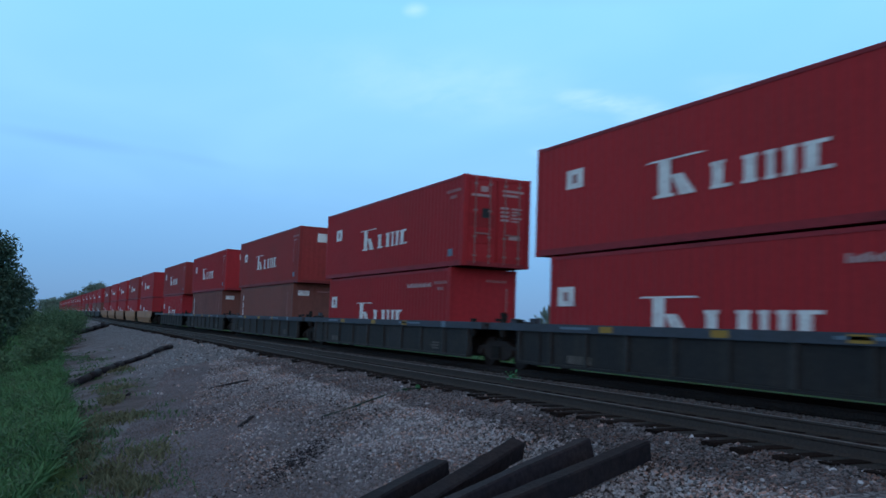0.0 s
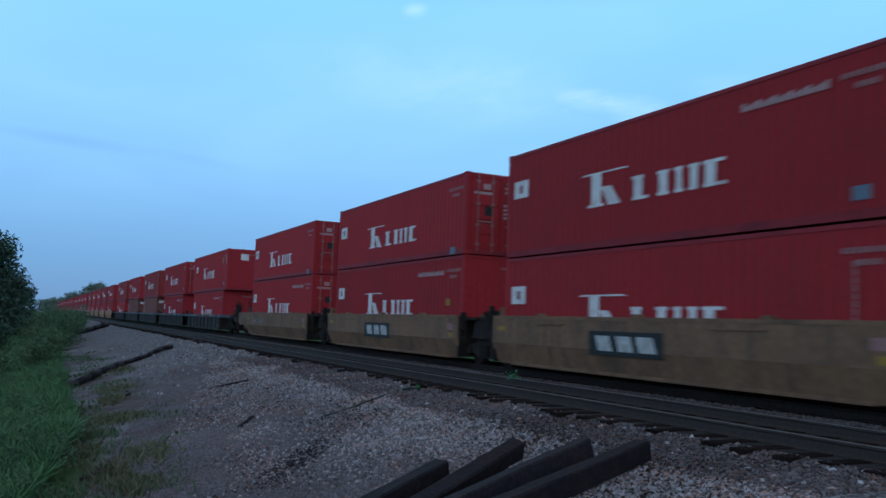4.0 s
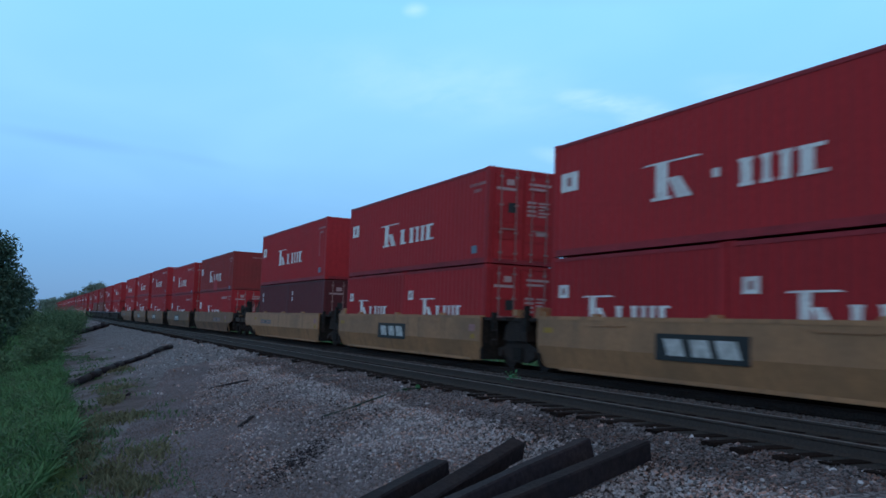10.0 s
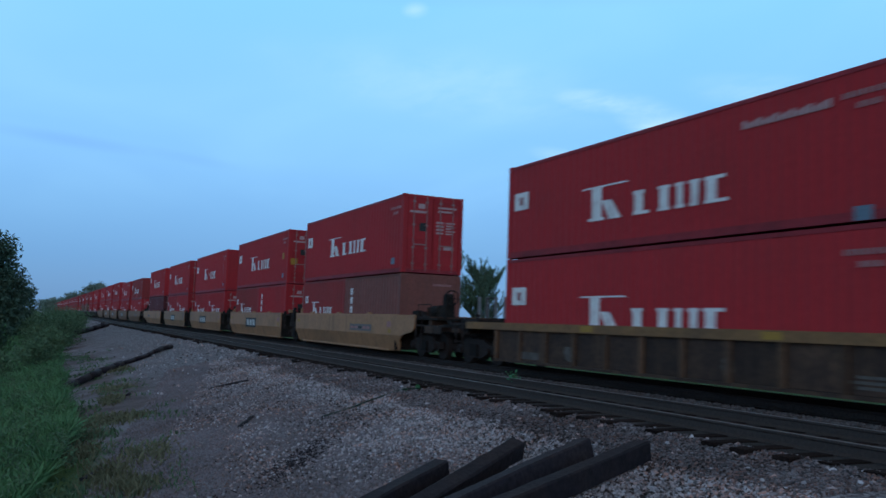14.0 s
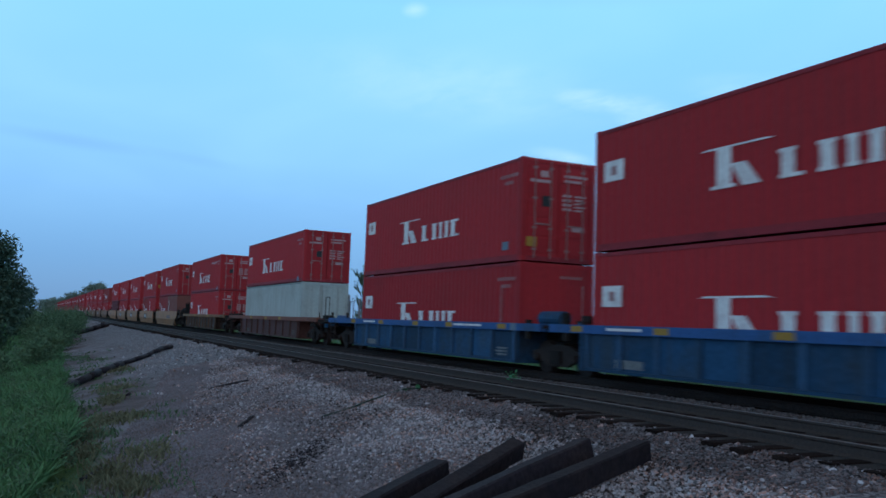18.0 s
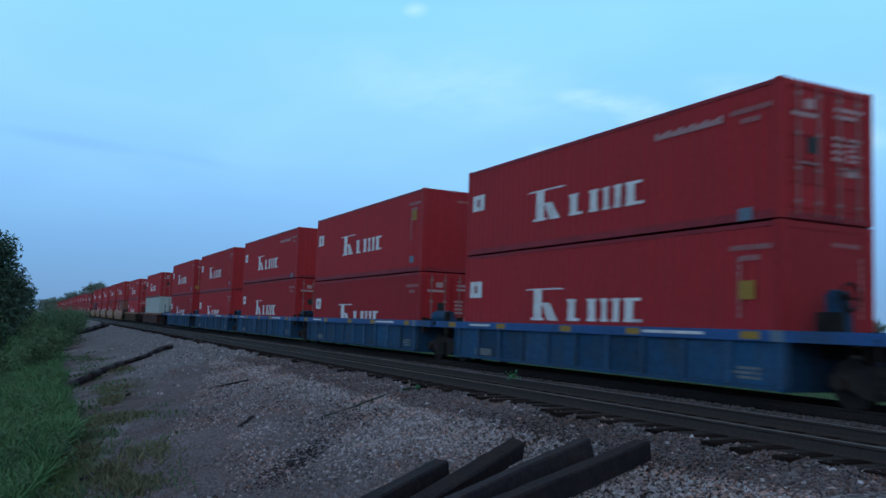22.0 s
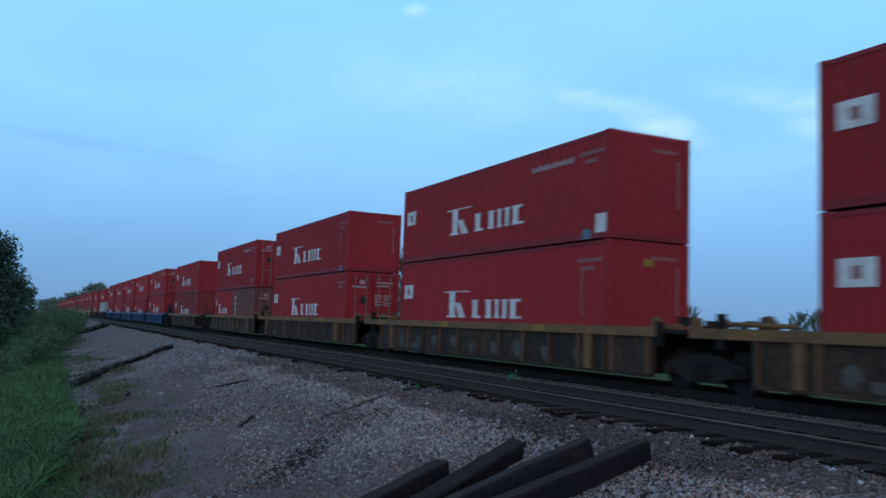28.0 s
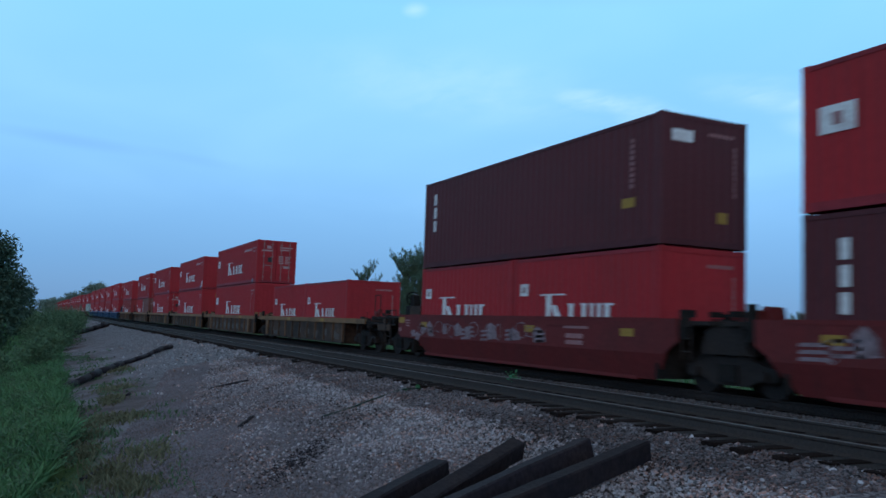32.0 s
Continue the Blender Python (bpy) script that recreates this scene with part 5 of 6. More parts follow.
# wagons from the rear of the train to its front; each well: front of the load, top, seam, top box, lower boxes
# a box: length, paint, doors to the rear, marking
T, F_ = True, False
WAGONS = [
    ("maroon", [(-417.25, 5.97, 3.27, (L40, "R", F_, 1), [(L40, "M", F_, 0)]), (-401.40, 5.97, 3.02, (L40, "M", F_, 0), [(L20, "R", F_, 1), (L20, "R", F_, 1)])]),
    ("brown", [(-381.54, 0, 2.92, None, [(L20, "R", F_, 1), (L20, "R", F_, 1)]), (-364.78, 5.91, 3.28, (L40, "R", T, 3), [(L40, "R", F_, 1)]), (-346.74, 5.91, 3.30, (L40, "R", F_, 3), [(L40, "R", F_, 1)]),
               (-328.52, 5.92, 3.28, (L40, "R", F_, 1), [(L40, "R", T, 1)]), (-311.80, 5.94, 2.98, (L40, "R", T, 3), [(L20, "R", F_, 1), (L20, "B", T, 0)])]),
    ("brown", [(-292.05, 5.66, 3.06, (L40, "R", F_, 1), [(L40, "D", F_, 1)])]),
    ("blue", [(-272.22, 5.89, 3.27, (L40, "R", T, 3), [(L40, "R", F_, 1)]), (-256.68, 5.90, 2.95, (L40, "R", F_, 1), [(L40, "R", T, 1)]), (-241.21, 5.89, 3.26, (L40, "R", F_, 3), [(L40, "R", T, 1)]),
              (-225.57, 5.90, 2.98, (L40, "R", F_, 1), [(L40, "R", F_, 1)]), (-210.00, 5.90, 2.97, (L40, "R", T, 1), [(L40, "R", F_, 1)])]),
    ("rust", [(-189.11, 5.63, 3.04, (L40, "R", T, 1), [(L40, "G", F_, 0)])]),
    ("brown", [(-168.02, 5.65, 3.04, (L40, "R", T, 3), [(L40, "R", T, 1)])]),
    ("tan", [(-148.22, 5.91, 2.98, (L40, "R", T, 1), [(L20, "D", F_, 1), (L20, "B", F_, 0)]), (-132.71, 5.91, 3.0, (L40, "R", T, 1), [(L20, "D", F_, 1), (L20, "R", T, 0)]), (-116.70, 5.90, 2.95, (L40, "R", F_, 2), [(L20, "R", F_, 1), (L20, "R", T, 1)]),
             (-101.05, 5.91, 3.0, (L40, "R", T, 1), [(L20, "R", F_, 1), (L20, "R", T, 1)]), (-85.60, 5.92, 3.03, (L40, "R", F_, 1), [(L20, "M", F_, 0), (L20, "M", T, 0)])]),
    ("dusky", [(-65.35, 5.60, 3.0, (L40, "D", F_, 1), [(L40, "R", T, 3)]), (-49.82, 5.60, 3.02, (L40, "R", T, 3), [(L40, "R", T, 3)]), (-33.60, 5.83, 3.07, (L40, "R", F_, 3), [(L40, "R", F_, 1)]),
             (-18.82, 5.89, 3.36, (L40, "R", T, 1), [(L40, "R", F_, 3)]), (-2.95, 5.92, 3.34, (L40, "R", T, 1), [(L40, "R", T, 3)])]),
    ("dark", [(18.95, 5.93, 3.0, (L45, "R", F_, 1), [(L40, "R", F_, 3)]), (36.95, 5.93, 3.0, (L45, "R", T, 1), [(L40, "R", F_, 3)]), (55.17, 5.92, 3.0, (L45, "D", F_, 1), [(L40, "B", F_, 0)]),
              (73.45, 5.92, 3.0, (L45, "R", F_, 1), [(L40, "B", F_, 0)]), (91.3, 5.92, 3.0, (L45, "D", F_, 1), [(L40, "R", F_, 1)])]),
]
# the head of the train, far ahead from the start
_u, _rng = 112.0, random.Random(5)
for _w in range(5):
    _wells = []
    for _k in range(5):
        _wells.append((_u, 5.91, 3.0, (L40, _rng.choice("RRRD"), _rng.random() < 0.4, 1), [(L40, _rng.choice("RRDB"), F_, 1)]))
        _u += 15.7
    WAGONS.append((("tan", "dark", "brown", "tan", "blue")[_w], _wells))
    _u += 5.0


# upright posts on the wagon ends: place along the train, height of the top
POSTS = (
    (5.39, 2.41), (4.74, 2.34), (3.36, 2.37), (2.46, 2.37), (1.85, 2.05), (1.31, 2.04), (-78.80, 2.42), (-79.68, 2.42), (-80.57, 2.13), (-81.35, 2.12),
    (-162.14, 2.18), (-162.73, 2.17), (-163.32, 2.16), (-163.96, 2.15), (-164.99, 1.94), (-182.5, 2.2), (-183.1, 2.2), (-184.5, 2.1), (-185.1, 2.1),
    (-201.74, 2.47), (-203.27, 2.22), (-204.07, 2.21), (-205.38, 2.20), (-205.98, 2.19), (-284.98, 2.22), (-285.68, 2.21), (-287.75, 1.98), (-288.48, 2.01), (-289.01, 2.05),
    (-305.56, 2.30), (-306.22, 2.28), (-307.07, 2.0), (-307.59, 1.99), (-308.79, 2.01), (-395.53, 2.39), (-396.44, 2.38), (-396.61, 2.06), (-397.14, 2.08),
)


def load(well):
    """Front and rear of a well's load."""
    u, top, seam, up, low = well
    l = up[0] if up else sum(b[0] for b in low) + 0.05
    return u, u - l


def build_train():
    for wi, (style, wells) in enumerate(WAGONS):
        wells = sorted(wells, key=lambda w: w[0])
        far = wells[0][0] > 100
        for i, well in enumerate(wells):
            u, top, seam, up, low = well
            f, r = load(well)
            if up and up[0] == L45:
                bf, br = f - 0.76, f - 0.76 - L40
            else:
                bf, br = f, r
            c = (bf + br) / 2
            fj = (load(wells[i + 1])[1] + f) / 2 if i + 1 < len(wells) else f + 4.0
            rj = (load(wells[i - 1])[0] + r) / 2 if i else r - 4.0
            if i == 0 and wi:
                rj = (r + max(load(w)[0] for w in WAGONS[wi - 1][1])) / 2
            if i + 1 == len(wells) and wi + 1 < len(WAGONS):
                fj = (f + min(load(w)[1] for w in WAGONS[wi + 1][1])) / 2
            w = build_unit(style, c - rj, fj - c, c - br, bf - c, i == 0, i + 1 == len(wells), far, [(q - c, z) for q, z in POSTS if rj <= q < fj])
            if not far:
                decorate(w, style, c - br, bf - c, i, wi == 1)
            TRAIN.append((w, FAR_X, c, 0.0))
            if up:
                h = top - seam
                hh = HC if h > 2.75 else ST
                extra(stack(container(u, seam + min(0.034, max(0.026, top - hh - seam)), up[0], hh, up[1], up[2], up[3], far)), up[0], hh, EXTRA.get((round(u), 1), ()))
            y = bf
            for b in low:
                h = HC if seam - 0.34 > 2.75 else ST
                extra(container(y, seam - h, b[0], h, b[1], b[2], b[3], far), b[0], h, EXTRA.get((round(y), 0), ()))
                y -= b[0] + 0.06


build_train()
for _c in PROTO.values():       # the patterns themselves are not part of the train
    for _o in (*_c.children_recursive, _c):
        bpy.data.objects.remove(_o)


# ---- trees and shrubs ----
def leaf_cloud(centres, radius, count, size, rng, squash=0.8, rise=0.0):
    """Many small leaf blades round the given twig ends."""
    v, f = [], []
    for _ in range(count):
        c = centres[rng.randrange(len(centres))]
        d = Vector((rng.gauss(0, 1), rng.gauss(0, 1), rng.gauss(0, squash))).normalized() * radius * rng.random() ** 0.5
        p = c + d
        a = Vector((rng.uniform(-1, 1), rng.uniform(-1, 1), rng.uniform(-0.6, 1) + rise)).normalized()
        b = a.orthogonal().normalized()
        b.rotate(Matrix.Rotation(rng.uniform(0, 6.28), 3, a))
        s = size * rng.uniform(0.6, 1.4)
        i = len(v)
        v += [tuple(p - a * s), tuple(p + b * s * 0.45), tuple(p + a * s), tuple(p - b * s * 0.45)]
        f.append((i, i + 1, i + 2, i + 3))
    return v, f


def build_tree(name, x, y, base, height, spread, count, size, seed, label, lean=0.0, upright=0.5, low=0.25, trunk_r=None, foliage=None, fill=0.36, sprays=0, blade=0.0, shoot=0.13, peak=0.5):
    rng = random.Random(seed)
    t = thing(name, label, "tree" if name == "tree" else "shrub", at=pose(x, y, base))
    g = Geo()
    r = trunk_r or height * 0.022
    p, tips = Vector((0, 0, -0.1)), []
    for k in range(6):
        q = Vector((lean * height * (k + 1) / 6 + rng.uniform(-0.04, 0.04) * height, rng.uniform(-0.04, 0.04) * height, height * 0.82 * (k + 1) / 6))
        g.tube(p, q, r * (1 - k / 7), r * (1 - (k + 1) / 7), 7)
        if (k + 1) / 6 > low:
            for _ in range(5):
                ang = rng.uniform(0, 6.28)
                reach = spread * rng.uniform(0.45, 1.0) * (1.0 - 0.5 * abs((k + 1) / 6 - peak))
                e = q + Vector((math.cos(ang) * reach, math.sin(ang) * reach, reach * upright * rng.uniform(0.3, 1.3)))
                m = q.lerp(e, 0.5) + Vector((0, 0, -0.05 * reach))
                g.tube(q, m, r * 0.4 * (1 - k / 8), r * 0.25, 5)
                g.tube(m, e, r * 0.25, r * 0.08, 5)
                tips += [e, m.lerp(e, 0.5), m]
        p = q
    tips.append(Vector((p.x, p.y, height * 0.95)))
    if sprays:      # upright leafy shoots off every limb
        shoots = []
        for tip in tips:
            for _ in range(sprays):
                d = Vector((tip.x * 0.3 + rng.gauss(0, 0.32), tip.y * 0.3 + rng.gauss(0, 0.32), rng.uniform(0.7, 1.3))).normalized() * rng.uniform(0.4, 1.0) * height * shoot
                g.tube(tip, tip + d, r * 0.08, r * 0.03, 4)
                shoots += [tip + d * (0.12 + 0.08 * q) for q in range(12)]
        tips = shoots
    part("trunk", g, BARK, t)
    v, f = leaf_cloud(tips, spread * fill, count, size, rng, rise=blade)
    c = Geo()
    c.v, c.f = v, f
    part("crown", c, foliage or LEAF, t, "dense green leaves")
    return t


build_tree("tree", -3.75, 60, -1.8, 8.0, 2.8, 64000, 0.13, 11, "large dark leafy tree at the edge of the grass", low=0.0, upright=0.12, fill=0.5, peak=0.62)
build_tree("tree", -1.5, 90, -1.8, 5.2, 1.4, 6000, 0.15, 12, "small dark tree behind the larger one", low=0.05)
build_tree("tree", 27.5, 62, -1.1, 6.7, 1.9, 62000, 0.055, 13, "feathery green tree beyond the tracks", upright=1.1, foliage=FEATHER, fill=0.085, sprays=5, blade=1.4, shoot=0.34)
build_tree("tree", 31.0, 64, -1.1, 6.9, 1.9, 62000, 0.055, 14, "feathery green tree beyond the tracks", upright=1.1, foliage=FEATHER, fill=0.085, sprays=5, blade=1.4, shoot=0.34)
build_tree("tree", 35.7, 66, -1.1, 6.6, 1.8, 50000, 0.055, 15, "shorter feathery green tree beyond the tracks", upright=1.1, foliage=FEATHER, fill=0.085, sprays=5, blade=1.4, shoot=0.32)
build_tree("tree", 26.6, 70, -1.1, 6.9, 1.3, 7000, 0.06, 16, "thin half-bare tree beyond the tracks", upright=1.4, lean=-0.03, foliage=FEATHER, fill=0.09, sprays=4, blade=1.0)
# far trees and shrubs: their pale FARLEAF colour stands in for haze
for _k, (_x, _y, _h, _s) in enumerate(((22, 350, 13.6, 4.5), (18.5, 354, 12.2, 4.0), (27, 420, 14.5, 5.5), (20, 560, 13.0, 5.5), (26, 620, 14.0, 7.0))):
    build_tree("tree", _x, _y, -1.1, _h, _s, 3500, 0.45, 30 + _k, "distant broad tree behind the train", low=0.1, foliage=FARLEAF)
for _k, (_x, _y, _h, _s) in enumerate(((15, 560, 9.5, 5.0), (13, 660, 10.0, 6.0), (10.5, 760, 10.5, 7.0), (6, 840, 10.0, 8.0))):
    build_tree("tree", _x, _y, -1.1, _h, _s, 2500, 0.6, 40 + _k, "distant tree at the end of the line, paled for haze", low=0.05, foliage=FARLEAF)
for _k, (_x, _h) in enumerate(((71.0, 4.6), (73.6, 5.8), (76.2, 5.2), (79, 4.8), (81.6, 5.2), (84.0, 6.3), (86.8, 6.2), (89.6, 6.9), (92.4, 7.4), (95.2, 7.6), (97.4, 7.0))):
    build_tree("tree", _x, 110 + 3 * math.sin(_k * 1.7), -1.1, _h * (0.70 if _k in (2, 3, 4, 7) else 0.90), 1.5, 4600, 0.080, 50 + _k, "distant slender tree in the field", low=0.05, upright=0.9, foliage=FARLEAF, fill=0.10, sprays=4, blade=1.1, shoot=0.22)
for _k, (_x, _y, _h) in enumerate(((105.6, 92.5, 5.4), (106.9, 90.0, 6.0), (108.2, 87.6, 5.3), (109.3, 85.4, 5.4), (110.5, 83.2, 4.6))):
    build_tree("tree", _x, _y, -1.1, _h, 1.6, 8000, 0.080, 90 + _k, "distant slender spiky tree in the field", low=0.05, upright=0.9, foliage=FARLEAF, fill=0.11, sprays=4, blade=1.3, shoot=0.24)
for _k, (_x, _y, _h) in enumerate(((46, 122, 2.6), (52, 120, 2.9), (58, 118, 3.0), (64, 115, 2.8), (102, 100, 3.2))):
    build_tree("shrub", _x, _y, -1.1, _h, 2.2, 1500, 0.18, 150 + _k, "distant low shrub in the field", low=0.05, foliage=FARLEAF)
for _k, (_x, _y, _h, _s) in enumerate(((0.6, 48, 1.3, 1.1), (1.2, 56, 1.2, 1.2), (0.2, 41, 1.1, 1.0), (-1.5, 36, 1.2, 1.1), (1.6, 64, 1.4, 1.5), (0.2, 60, 1.5, 1.6), (2.0, 72, 1.5, 1.6),
                                           (0.6, 70, 1.7, 1.8), (2.4, 80, 1.5, 1.7), (1.0, 82, 1.7, 1.9), (3.0, 88, 1.4, 1.7), (1.6, 92, 1.7, 2.0), (3.6, 98, 1.2, 1.8), (2.4, 104, 1.7, 2.2), (4.2, 112, 1.2, 2.0), (3.0, 120, 1.8, 2.6))):
    build_tree("shrub", _x, _y, ground_z(_x, _y), _h, _s, round(1500 * _s), 0.075, 70 + _k, "low green bush at the foot of the bank", low=0.02, trunk_r=0.02, foliage=BUSH, fill=0.5)


# ---- grass ----
def grass_edge(y):
    base = float(np.interp(y, (9, 13.4, 17, 22, 32, 45, 65, 80, 104, 131, 200), (-0.35, 0.2, 0.7, 0.95, 1.0, 1.3, 1.8, 2.4, 4.0, 4.8, 5.6)))
    return base + 0.40 * noise.noise(Vector((0.0, y * 0.35, 2.0))) + 0.3 * noise.noise(Vector((7.0, y * 1.3, 2.0)))


def build_grass(name, material, count, seed, label, place, hgt):
    rng = random.Random(seed)
    g = Geo()
    for _ in range(count):
        spot = place(rng)
        if spot is None:
            continue
        x, y = spot
        z = ground_z(x, y) - 0.02
        h = hgt * rng.uniform(0.5, 1.25) * (0.75 + 0.5 * noise.noise(Vector((x * 0.5, y * 0.25, 9.0))))
        w = 0.006 + 0.0007 * y
        a = rng.uniform(0, 6.28)
        dx, dy = math.cos(a), math.sin(a)
        bx, by = rng.gauss(0, 0.5) * h, rng.gauss(0, 0.5) * h
        i = len(g.v)
        g.v += [(x - dx * w, y - dy * w, z), (x + dx * w, y + dy * w, z), (x + bx * 0.4 + dx * w * 0.8, y + by * 0.4 + dy * w * 0.8, z + h * 0.6), (x + bx * 0.4 - dx * w * 0.8, y + by * 0.4 - dy * w * 0.8, z + h * 0.6), (x + bx, y + by, z + h)]
        g.f += [(i, i + 1, i + 2, i + 3), (i + 3, i + 2, i + 4)]
    tagged(new(name, g.mesh(name, material)), label, "grass", kind="stuff")


def meadow(rng):
    y = 9 + 170 * rng.random() ** 2.2
    x = grass_edge(y) - (0.02 + rng.random() ** 1.5) * (3.0 + 0.10 * y)
    return x, y


CLUMPS = ((1.3, 20.9, 0.5), (2.1, 20.2, 0.4), (1.7, 20.5, 0.5), (1.0, 18.5, 0.4), (1.9, 15.1, 0.45), (1.2, 14.2, 0.4), (1.4, 12.7, 0.4), (0.9, 16.4, 0.4), (2.3, 27.0, 0.5), (2.0, 24.0, 0.3), (2.8, 34.0, 0.6))


def tufts(rng):
    cx, cy, r = CLUMPS[rng.randrange(len(CLUMPS))]
    return cx + rng.gauss(0, r * 0.5), cy + rng.gauss(0, r * 1.1)


def sparse(rng):
    """Thin grass running up the lower bank."""
    y = 9 + 40 * rng.random() ** 1.5
    x = grass_edge(y) + 2.2 * rng.random() ** 1.8
    return (x, y) if noise.noise(Vector((x * 1.1, y * 0.6, 5.0))) > 0.05 else None


def far_field(rng):
    x = 17.5 + 40 * rng.random() ** 2
    return x, 4 + 80 * rng.random()


build_grass("grass", GRASS, 100000, 1, "lush green grass and weeds at the foot of the bank", meadow, 0.52)
build_grass("dry_grass", DRY, 4600, 2, "dry brown grass tufts on the gravel bank", tufts, 0.17)
build_grass("thin_grass", BUSH, 8000, 6, "thin green grass creeping up the gravel bank", sparse, 0.12)
build_grass("field_grass", GRASS, 12000, 3, "green grass beyond the tracks", far_field, 0.45)


def build_undergrowth():
    """Leafy weeds standing in the grass."""
    rng = random.Random(21)
    g = Geo()
    for _ in range(90):
        y = 10 + 40 * rng.random() ** 1.4
        x = grass_edge(y) + 0.1 - 2.6 * rng.random() ** 1.3
        h = rng.uniform(0.25, 0.75)
        z = ground_z(x, y)
        tips = [Vector((x + rng.gauss(0, 0.22), y + rng.gauss(0, 0.3), z + h * rng.uniform(0.3, 1.0))) for _ in range(7)]
        v, f = leaf_cloud(tips, 0.20, 240, 0.028, rng)
        k = len(g.v)
        g.v += v
        g.f += [tuple(q + k for q in w) for w in f]
    tagged(new("undergrowth", g.mesh("undergrowth", BUSH)), "leafy green weeds standing in the grass", "undergrowth", kind="stuff")


build_undergrowth()


# ---- loose ballast ----
def build_chips(name, count, seed, label, xr, yr, sizes, keep, material=None):
    rs = np.random.RandomState(seed)
    x = rs.uniform(*xr, count)
    y = yr[0] + (yr[1] - yr[0]) * rs.rand(count) ** 1.5
    ok = np.array([keep(a, b, c) for a, b, c in zip(x, y, rs.rand(count))])
    x, y = x[ok], y[ok]
    z = np.array([ground_z(a, b) for a, b in zip(x, y)])
    n = len(x)
    corners = np.array([(-1, -1, -1), (1, -1, -1), (1, 1, -1), (-1, 1, -1), (-1, -1, 1), (1, -1, 1), (1, 1, 1), (-1, 1, 1)], float)
    s = rs.uniform(sizes[0], sizes[1], (n, 1, 1)) * rs.uniform(0.6, 1.25, (n, 1, 3))
    c = corners[None] * s * 0.5 * rs.uniform(0.55, 1.15, (n, 8, 3))
    q = rs.normal(size=(n, 4))
    q /= np.linalg.norm(q, axis=1)[:, None]
    w, a, b, d = q.T
    R = np.stack([np.stack([1 - 2 * (b * b + d * d), 2 * (a * b - w * d), 2 * (a * d + w * b)], 1),
                  np.stack([2 * (a * b + w * d), 1 - 2 * (a * a + d * d), 2 * (b * d - w * a)], 1),
                  np.stack([2 * (a * d - w * b), 2 * (b * d + w * a), 1 - 2 * (a * a + b * b)], 1)], 1)
    c = np.einsum("nij,nkj->nki", R, c) + np.stack([x, y, z + 0.008], 1)[:, None, :]
    faces = np.array([(0, 3, 2, 1), (4, 5, 6, 7), (0, 1, 5, 4), (1, 2, 6, 5), (2, 3, 7, 6), (3, 0, 4, 7)])
    f = (faces[None] + 8 * np.arange(n)[:, None, None]).reshape(-1, 4)
    me = bpy.data.meshes.new(name)
    me.from_pydata(c.reshape(-1, 3).tolist(), [], f.tolist())
    me.materials.append(material or CHIP)
    tagged(new(name, me), label, "gravel", kind="stuff")


build_chips("gravel", 165000, 4, "grey and pinkish crushed stone ballast on the bank", (1.2, 6.7), (5.5, 30), (0.014, 0.042), lambda x, y, r: x + 0.5 * noise.noise(Vector((x, y * 0.5, 8.0))) < 6.3 and r < min(1.0, 0.05 * max(0.0, x - 1.8) ** 1.9 + 0.5 * noise.noise(Vector((x * 0.8, y * 0.5, 1.7)))) and x > grass_edge(y) - 0.3 and y < 7 + x * 4)
build_chips("shoulder_gravel", 60000, 14, "dark ballast stones along the track shoulder", (5.9, 7.85), (5.5, 30), (0.014, 0.044), lambda x, y, r: x + 0.5 * noise.noise(Vector((x, y * 0.5, 8.0))) > 6.2, SHOULDER)
build_chips("coarse_gravel", 3000, 9, "larger broken ballast stones on the bank", (1.6, 7.9), (5.5, 50), (0.042, 0.07), lambda x, y, r: r < 0.02 + 0.14 * (x - 2.2) and x > grass_edge(y) + 0.2)
build_chips("fine_gravel", 60000, 12, "fine dusty gravel on the lower bank", (0.8, 5.5), (8, 30), (0.012, 0.030), lambda x, y, r: x > grass_edge(y) - 0.1 and y < 9 + x * 5, DUST)
build_chips("track_gravel", 11000, 5, "crushed stone between the two tracks", (10.6, 11.6), (6, 60), (0.03, 0.06), lambda x, y, r: True, DARK_STONE)


# ---- things lying on the bank ----
def lying(name, a, b, w, h, material, label, category, group="", roll=0.0):
    """A squared timber from a to b (its underside's middle line), with worn edges."""
    a, b = Vector(a), Vector(b)
    l = (b - a).length
    rng = random.Random(int(l * 1000) + int(a.x * 77))
    g = Geo()
    k, prof = 9, [(-w / 2, 0.015), (-w / 2 + 0.015, 0), (w / 2 - 0.015, 0), (w / 2, 0.015), (w / 2, h - 0.02), (w / 2 - 0.02, h), (-w / 2 + 0.02, h), (-w / 2, h - 0.02)]
    for i in range(k + 1):
        for x, z in prof:
            g.v.append((x + rng.uniform(-0.006, 0.006), l * i / k, z + rng.uniform(-0.006, 0.006)))
    n = len(prof)
    for i in range(k):
        for j in range(n):
            g.f.append((i * n + j, i * n + (j + 1) % n, (i + 1) * n + (j + 1) % n, (i + 1) * n + j))
    g.f += [tuple(reversed(range(n))), tuple(k * n + j for j in range(n))]
    me = g.mesh(name, material)
    ob = tagged(new(name, me), label, category, group)
    y = (b - a).normalized()
    x = y.cross(Vector((0, 0, 1))).normalized()
    x.rotate(Matrix.Rotation(radians(roll), 3, y))
    z = x.cross(y)
    ob.matrix_basis = Matrix.Translation(a) @ Matrix((x, y, z)).transposed().to_4x4()
    return ob


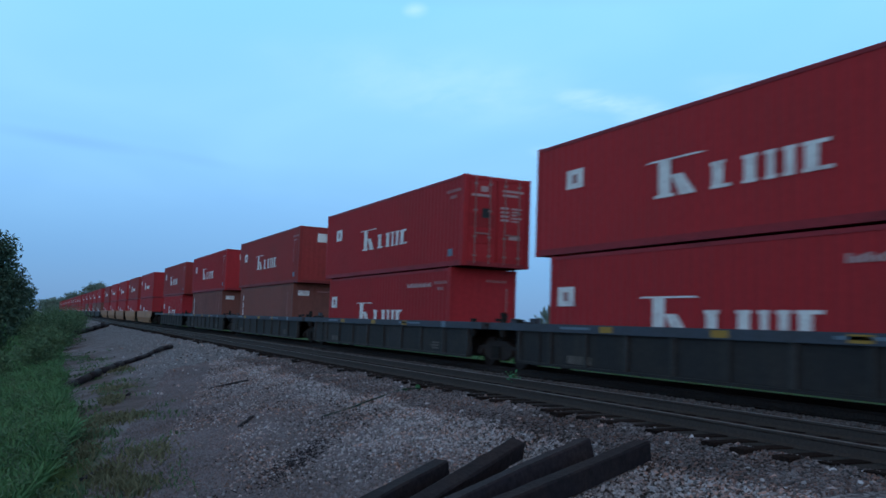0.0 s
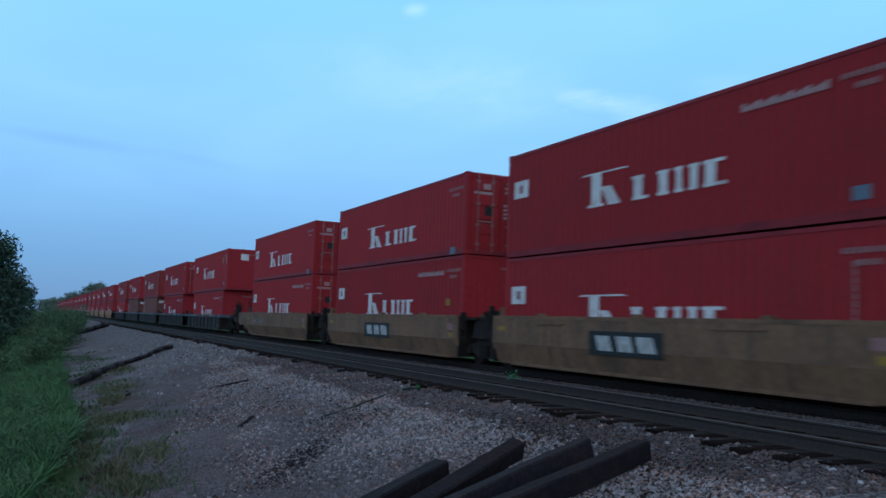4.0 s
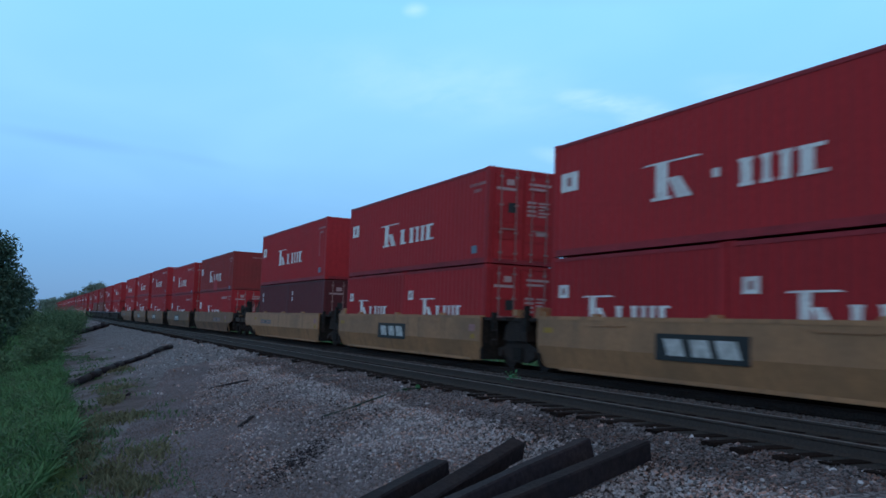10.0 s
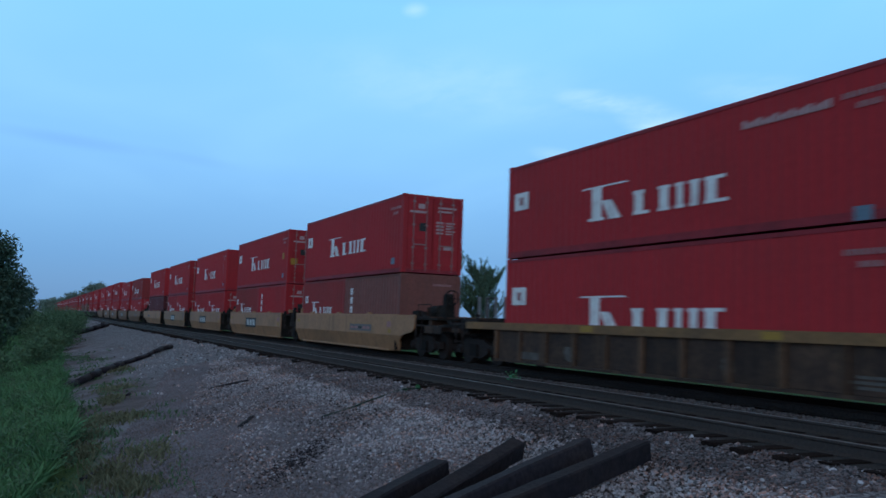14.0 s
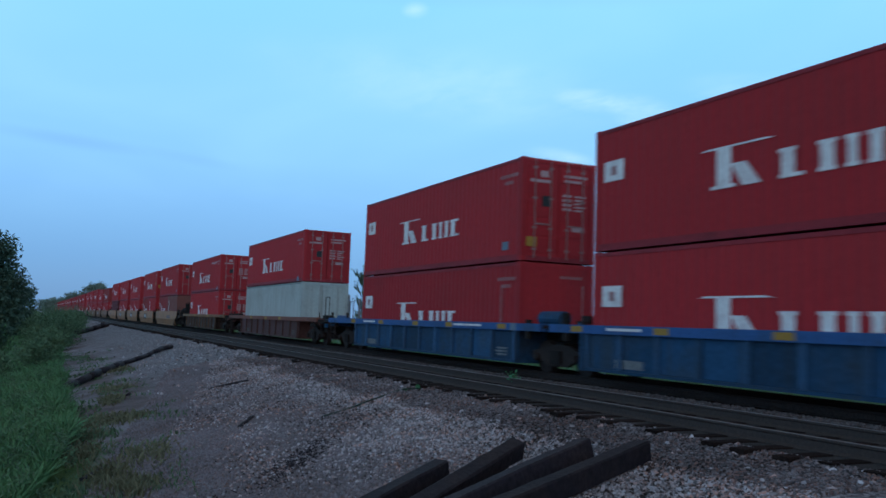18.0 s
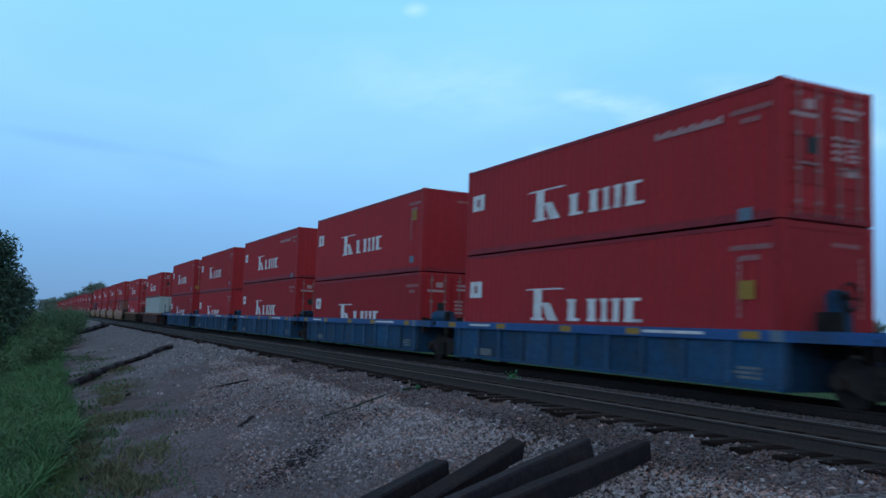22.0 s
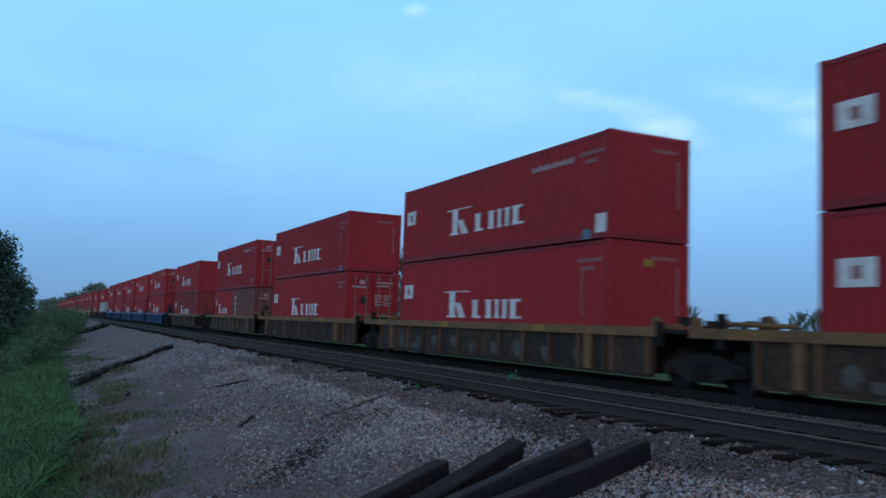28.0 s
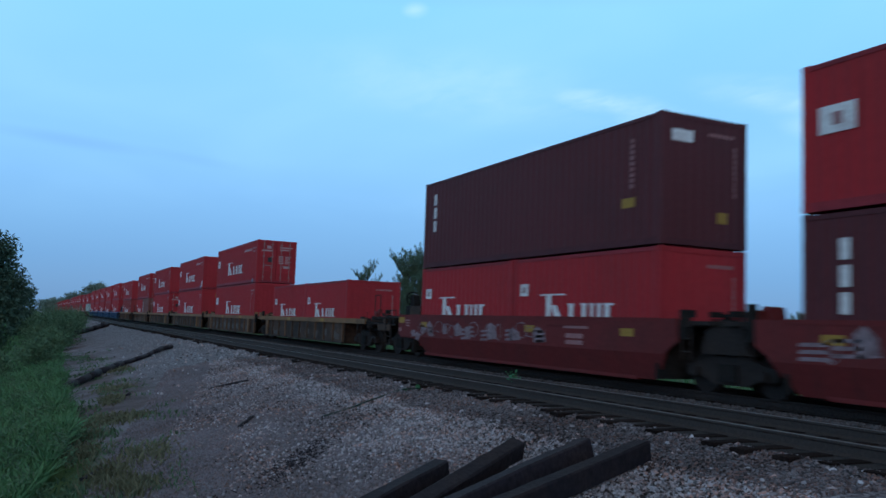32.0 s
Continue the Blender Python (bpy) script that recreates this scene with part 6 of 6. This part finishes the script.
def tie_at(x, y, dx, dy, lift, roll, length=2.6):
    d = Vector((dx, dy)).normalized()
    e = (x + d.x * length, y + d.y * length)
    return lying("railway_tie", (x, y, ground_z(x, y) + lift[0]), (e[0], e[1], ground_z(*e) + lift[1]), 0.20, 0.235, OLD_TIE, "old dark creosoted railway tie lying on the gravel", "railway tie", "discarded ties", roll)


tie_at(6.36, 7.72, -1.45, -0.40, (0.02, 0.02), 0)
tie_at(5.95, 8.24, -2.02, -0.70, (0.06, 0.03), 8)
tie_at(5.42, 9.00, -1.27, -0.78, (0.05, 0.03), -14)
tie_at(4.40, 8.92, -1.12, -0.62, (0.04, 0.02), 0)


def pole(a, b, r, label):
    g = Geo()
    a, b = Vector(a), Vector(b)
    rng = random.Random(int(a.y * 10))
    p = a
    for k in range(1, 6):
        q = a.lerp(b, k / 5) + Vector((rng.uniform(-0.09, 0.09), 0, rng.uniform(-0.03, 0.03)))
        g.tube(p, q, r * (1 - 0.04 * k), r * (1 - 0.04 * (k + 1)), 10)
        p = q
    tagged(new("pole", g.mesh("pole", OLD_TIE, True)), label, "pole", "poles on the bank")


pole((5.85, 41.0, ground_z(5.85, 41) + 0.12), (3.25, 35.4, ground_z(3.25, 35.4) + 0.12), 0.11, "old dark wooden pole lying down the bank")
pole((3.15, 35.1, ground_z(3.15, 35.1) + 0.12), (0.9, 29.6, ground_z(0.9, 29.6) + 0.14), 0.16, "old dark wooden pole lying down the bank")
pole((6.6, 90.3, ground_z(6.6, 90.3) + 0.2), (2.2, 75.0, ground_z(2.2, 75) + 0.2), 0.24, "dark timber pole lying on the far bank")
lying("timber_offcut", (3.97, 16.49, ground_z(3.97, 16.49)), (3.56, 15.8, ground_z(3.56, 15.8)), 0.07, 0.05, OLD_TIE, "short dark timber offcut on the gravel", "timber")
lying("timber_offcut", (2.49, 24.54, ground_z(2.49, 24.54)), (1.99, 23.79, ground_z(1.99, 23.79)), 0.08, 0.06, OLD_TIE, "short dark timber offcut on the gravel", "timber")
lying("timber_offcut", (5.28, 22.75, ground_z(5.28, 22.75)), (4.29, 22.63, ground_z(4.29, 22.63)), 0.10, 0.05, OLD_TIE, "thin weathered board lying on the gravel", "timber")
lying("timber_offcut", (1.15, 14.55, ground_z(1.15, 14.55)), (0.84, 14.2, ground_z(0.84, 14.2)), 0.11, 0.07, OLD_TIE, "short dark timber offcut on the gravel", "timber")


def build_cable():
    g = Geo()
    p = None
    for k in range(15):
        t = k / 14
        x, y = 7.5 + (4.9 - 7.5) * t, 16.4 + (14.9 - 16.4) * t + 0.10 * math.sin(t * 9)
        q = Vector((x, y, ground_z(x, y) + 0.035 + 0.02 * math.sin(t * 13)))
        if p:
            g.tube(p, q, 0.016, k=6)
        p = q
    tagged(new("cable", g.mesh("cable", CABLE, True)), "dark green cable lying across the gravel from the track", "cable")


build_cable()


def build_weed(x, y, h, seed, n=60):
    rng = random.Random(seed)
    t = thing("weed", "small bright green weed growing in the ballast", "weed", at=pose(x, y, ground_z(x, y)))
    g = Geo()
    tips = []
    for _ in range(7):
        e = Vector((rng.uniform(-0.5, 0.5) * h, rng.uniform(-0.5, 0.5) * h, h * rng.uniform(0.5, 1.0)))
        g.tube((0, 0, -0.02), e, 0.008, 0.003, 4)
        tips += [e, e * 0.7]
    part("stem", g, GRASS, t)
    c = Geo()
    c.v, c.f = leaf_cloud(tips, h * 0.35, n, 0.04, rng)
    part("leaves", c, WEED, t)


WEED = island_mat("bright_weed_leaves", (0.04, 0.17, 0.075), (0.09, 0.36, 0.17), 0.6)
build_weed(9.95, 16.7, 0.28, 5, 70)
build_weed(7.45, 16.5, 0.10, 6, 22)
build_weed(7.1, 16.3, 0.07, 7, 14)


def build_debris():
    rng = random.Random(3)
    g = Geo()
    for _ in range(460):
        q = rng.gauss(0.5, 0.28)
        x, y = 2.86 + 1.5 * q + rng.gauss(0, 0.12), 11.0 + 2.1 * q + rng.gauss(0, 0.20)
        z = ground_z(x, y) + 0.012
        a = rng.uniform(0, 6.28)
        l = rng.uniform(0.02, 0.085)
        g.tube((x, y, z), (x + math.cos(a) * l, y + math.sin(a) * l, z + rng.uniform(0, 0.035)), rng.uniform(0.005, 0.015), 0.004, 4)
    tagged(new("debris", g.mesh("debris", OLD_TIE)), "scatter of dark bark and wood splinters on the gravel", "debris", kind="stuff")


build_debris()


# ---- ties under the rails ----
def build_ties():
    me = []
    for s in range(4):
        rng = random.Random(40 + s)
        g = Geo()
        e0, e1 = -1.30 + rng.uniform(-0.22, 0.06), 1.30 + rng.uniform(-0.05, 0.05)
        g.prism([(-0.115, -0.22), (0.115, -0.22), (0.115, 0.0), (0.10, 0.012), (-0.10, 0.012), (-0.115, 0.0)], e0, e1)
        me.append(g.mesh("tie", TIE))
    rng = random.Random(8)
    y = 1.5
    while y < 115:
        part("tie", me[rng.randrange(4)], TIE, near_track, at=pose(rng.uniform(-0.20, 0.12), y, -0.170, 0, 0, rng.uniform(-2.5, 2.5)))
        y += 0.54 + rng.uniform(-0.03, 0.03)
    y = 1.5
    while y < 45:
        part("tie", me[rng.randrange(4)], TIE, far_track, at=pose(rng.uniform(-0.05, 0.05), y, -0.175, 0, 0, rng.uniform(-1, 1)))
        y += 0.54 + rng.uniform(-0.03, 0.03)
    g = Geo()
    y = 45.0
    while y < 400:
        g.box(-1.3, 1.3, y, y + 0.23, -0.35, -0.165)
        y += 0.6
    tagged(part("tie_row", g, TIE, far_track), kind="stuff")


build_ties()


# ---- the train runs ----
def travel(t):
    return 13.54 * t - 0.0056 * t * t


def motions():
    for ob, x, u, z in TRAIN:
        walk(ob, [(t, pose(x, u + travel(t), z)) for t in (0, 4, 8, 12, 16, 20, 24, 28, 32)])
    turns = [(k / FPS, math.degrees(travel(k / FPS) / 0.42)) for k in range(32 * FPS + 1)]
    for ws, dy in SPIN:
        walk(ws, [(t, pose(0, dy, 0.42, -a)) for t, a in turns])


motions()
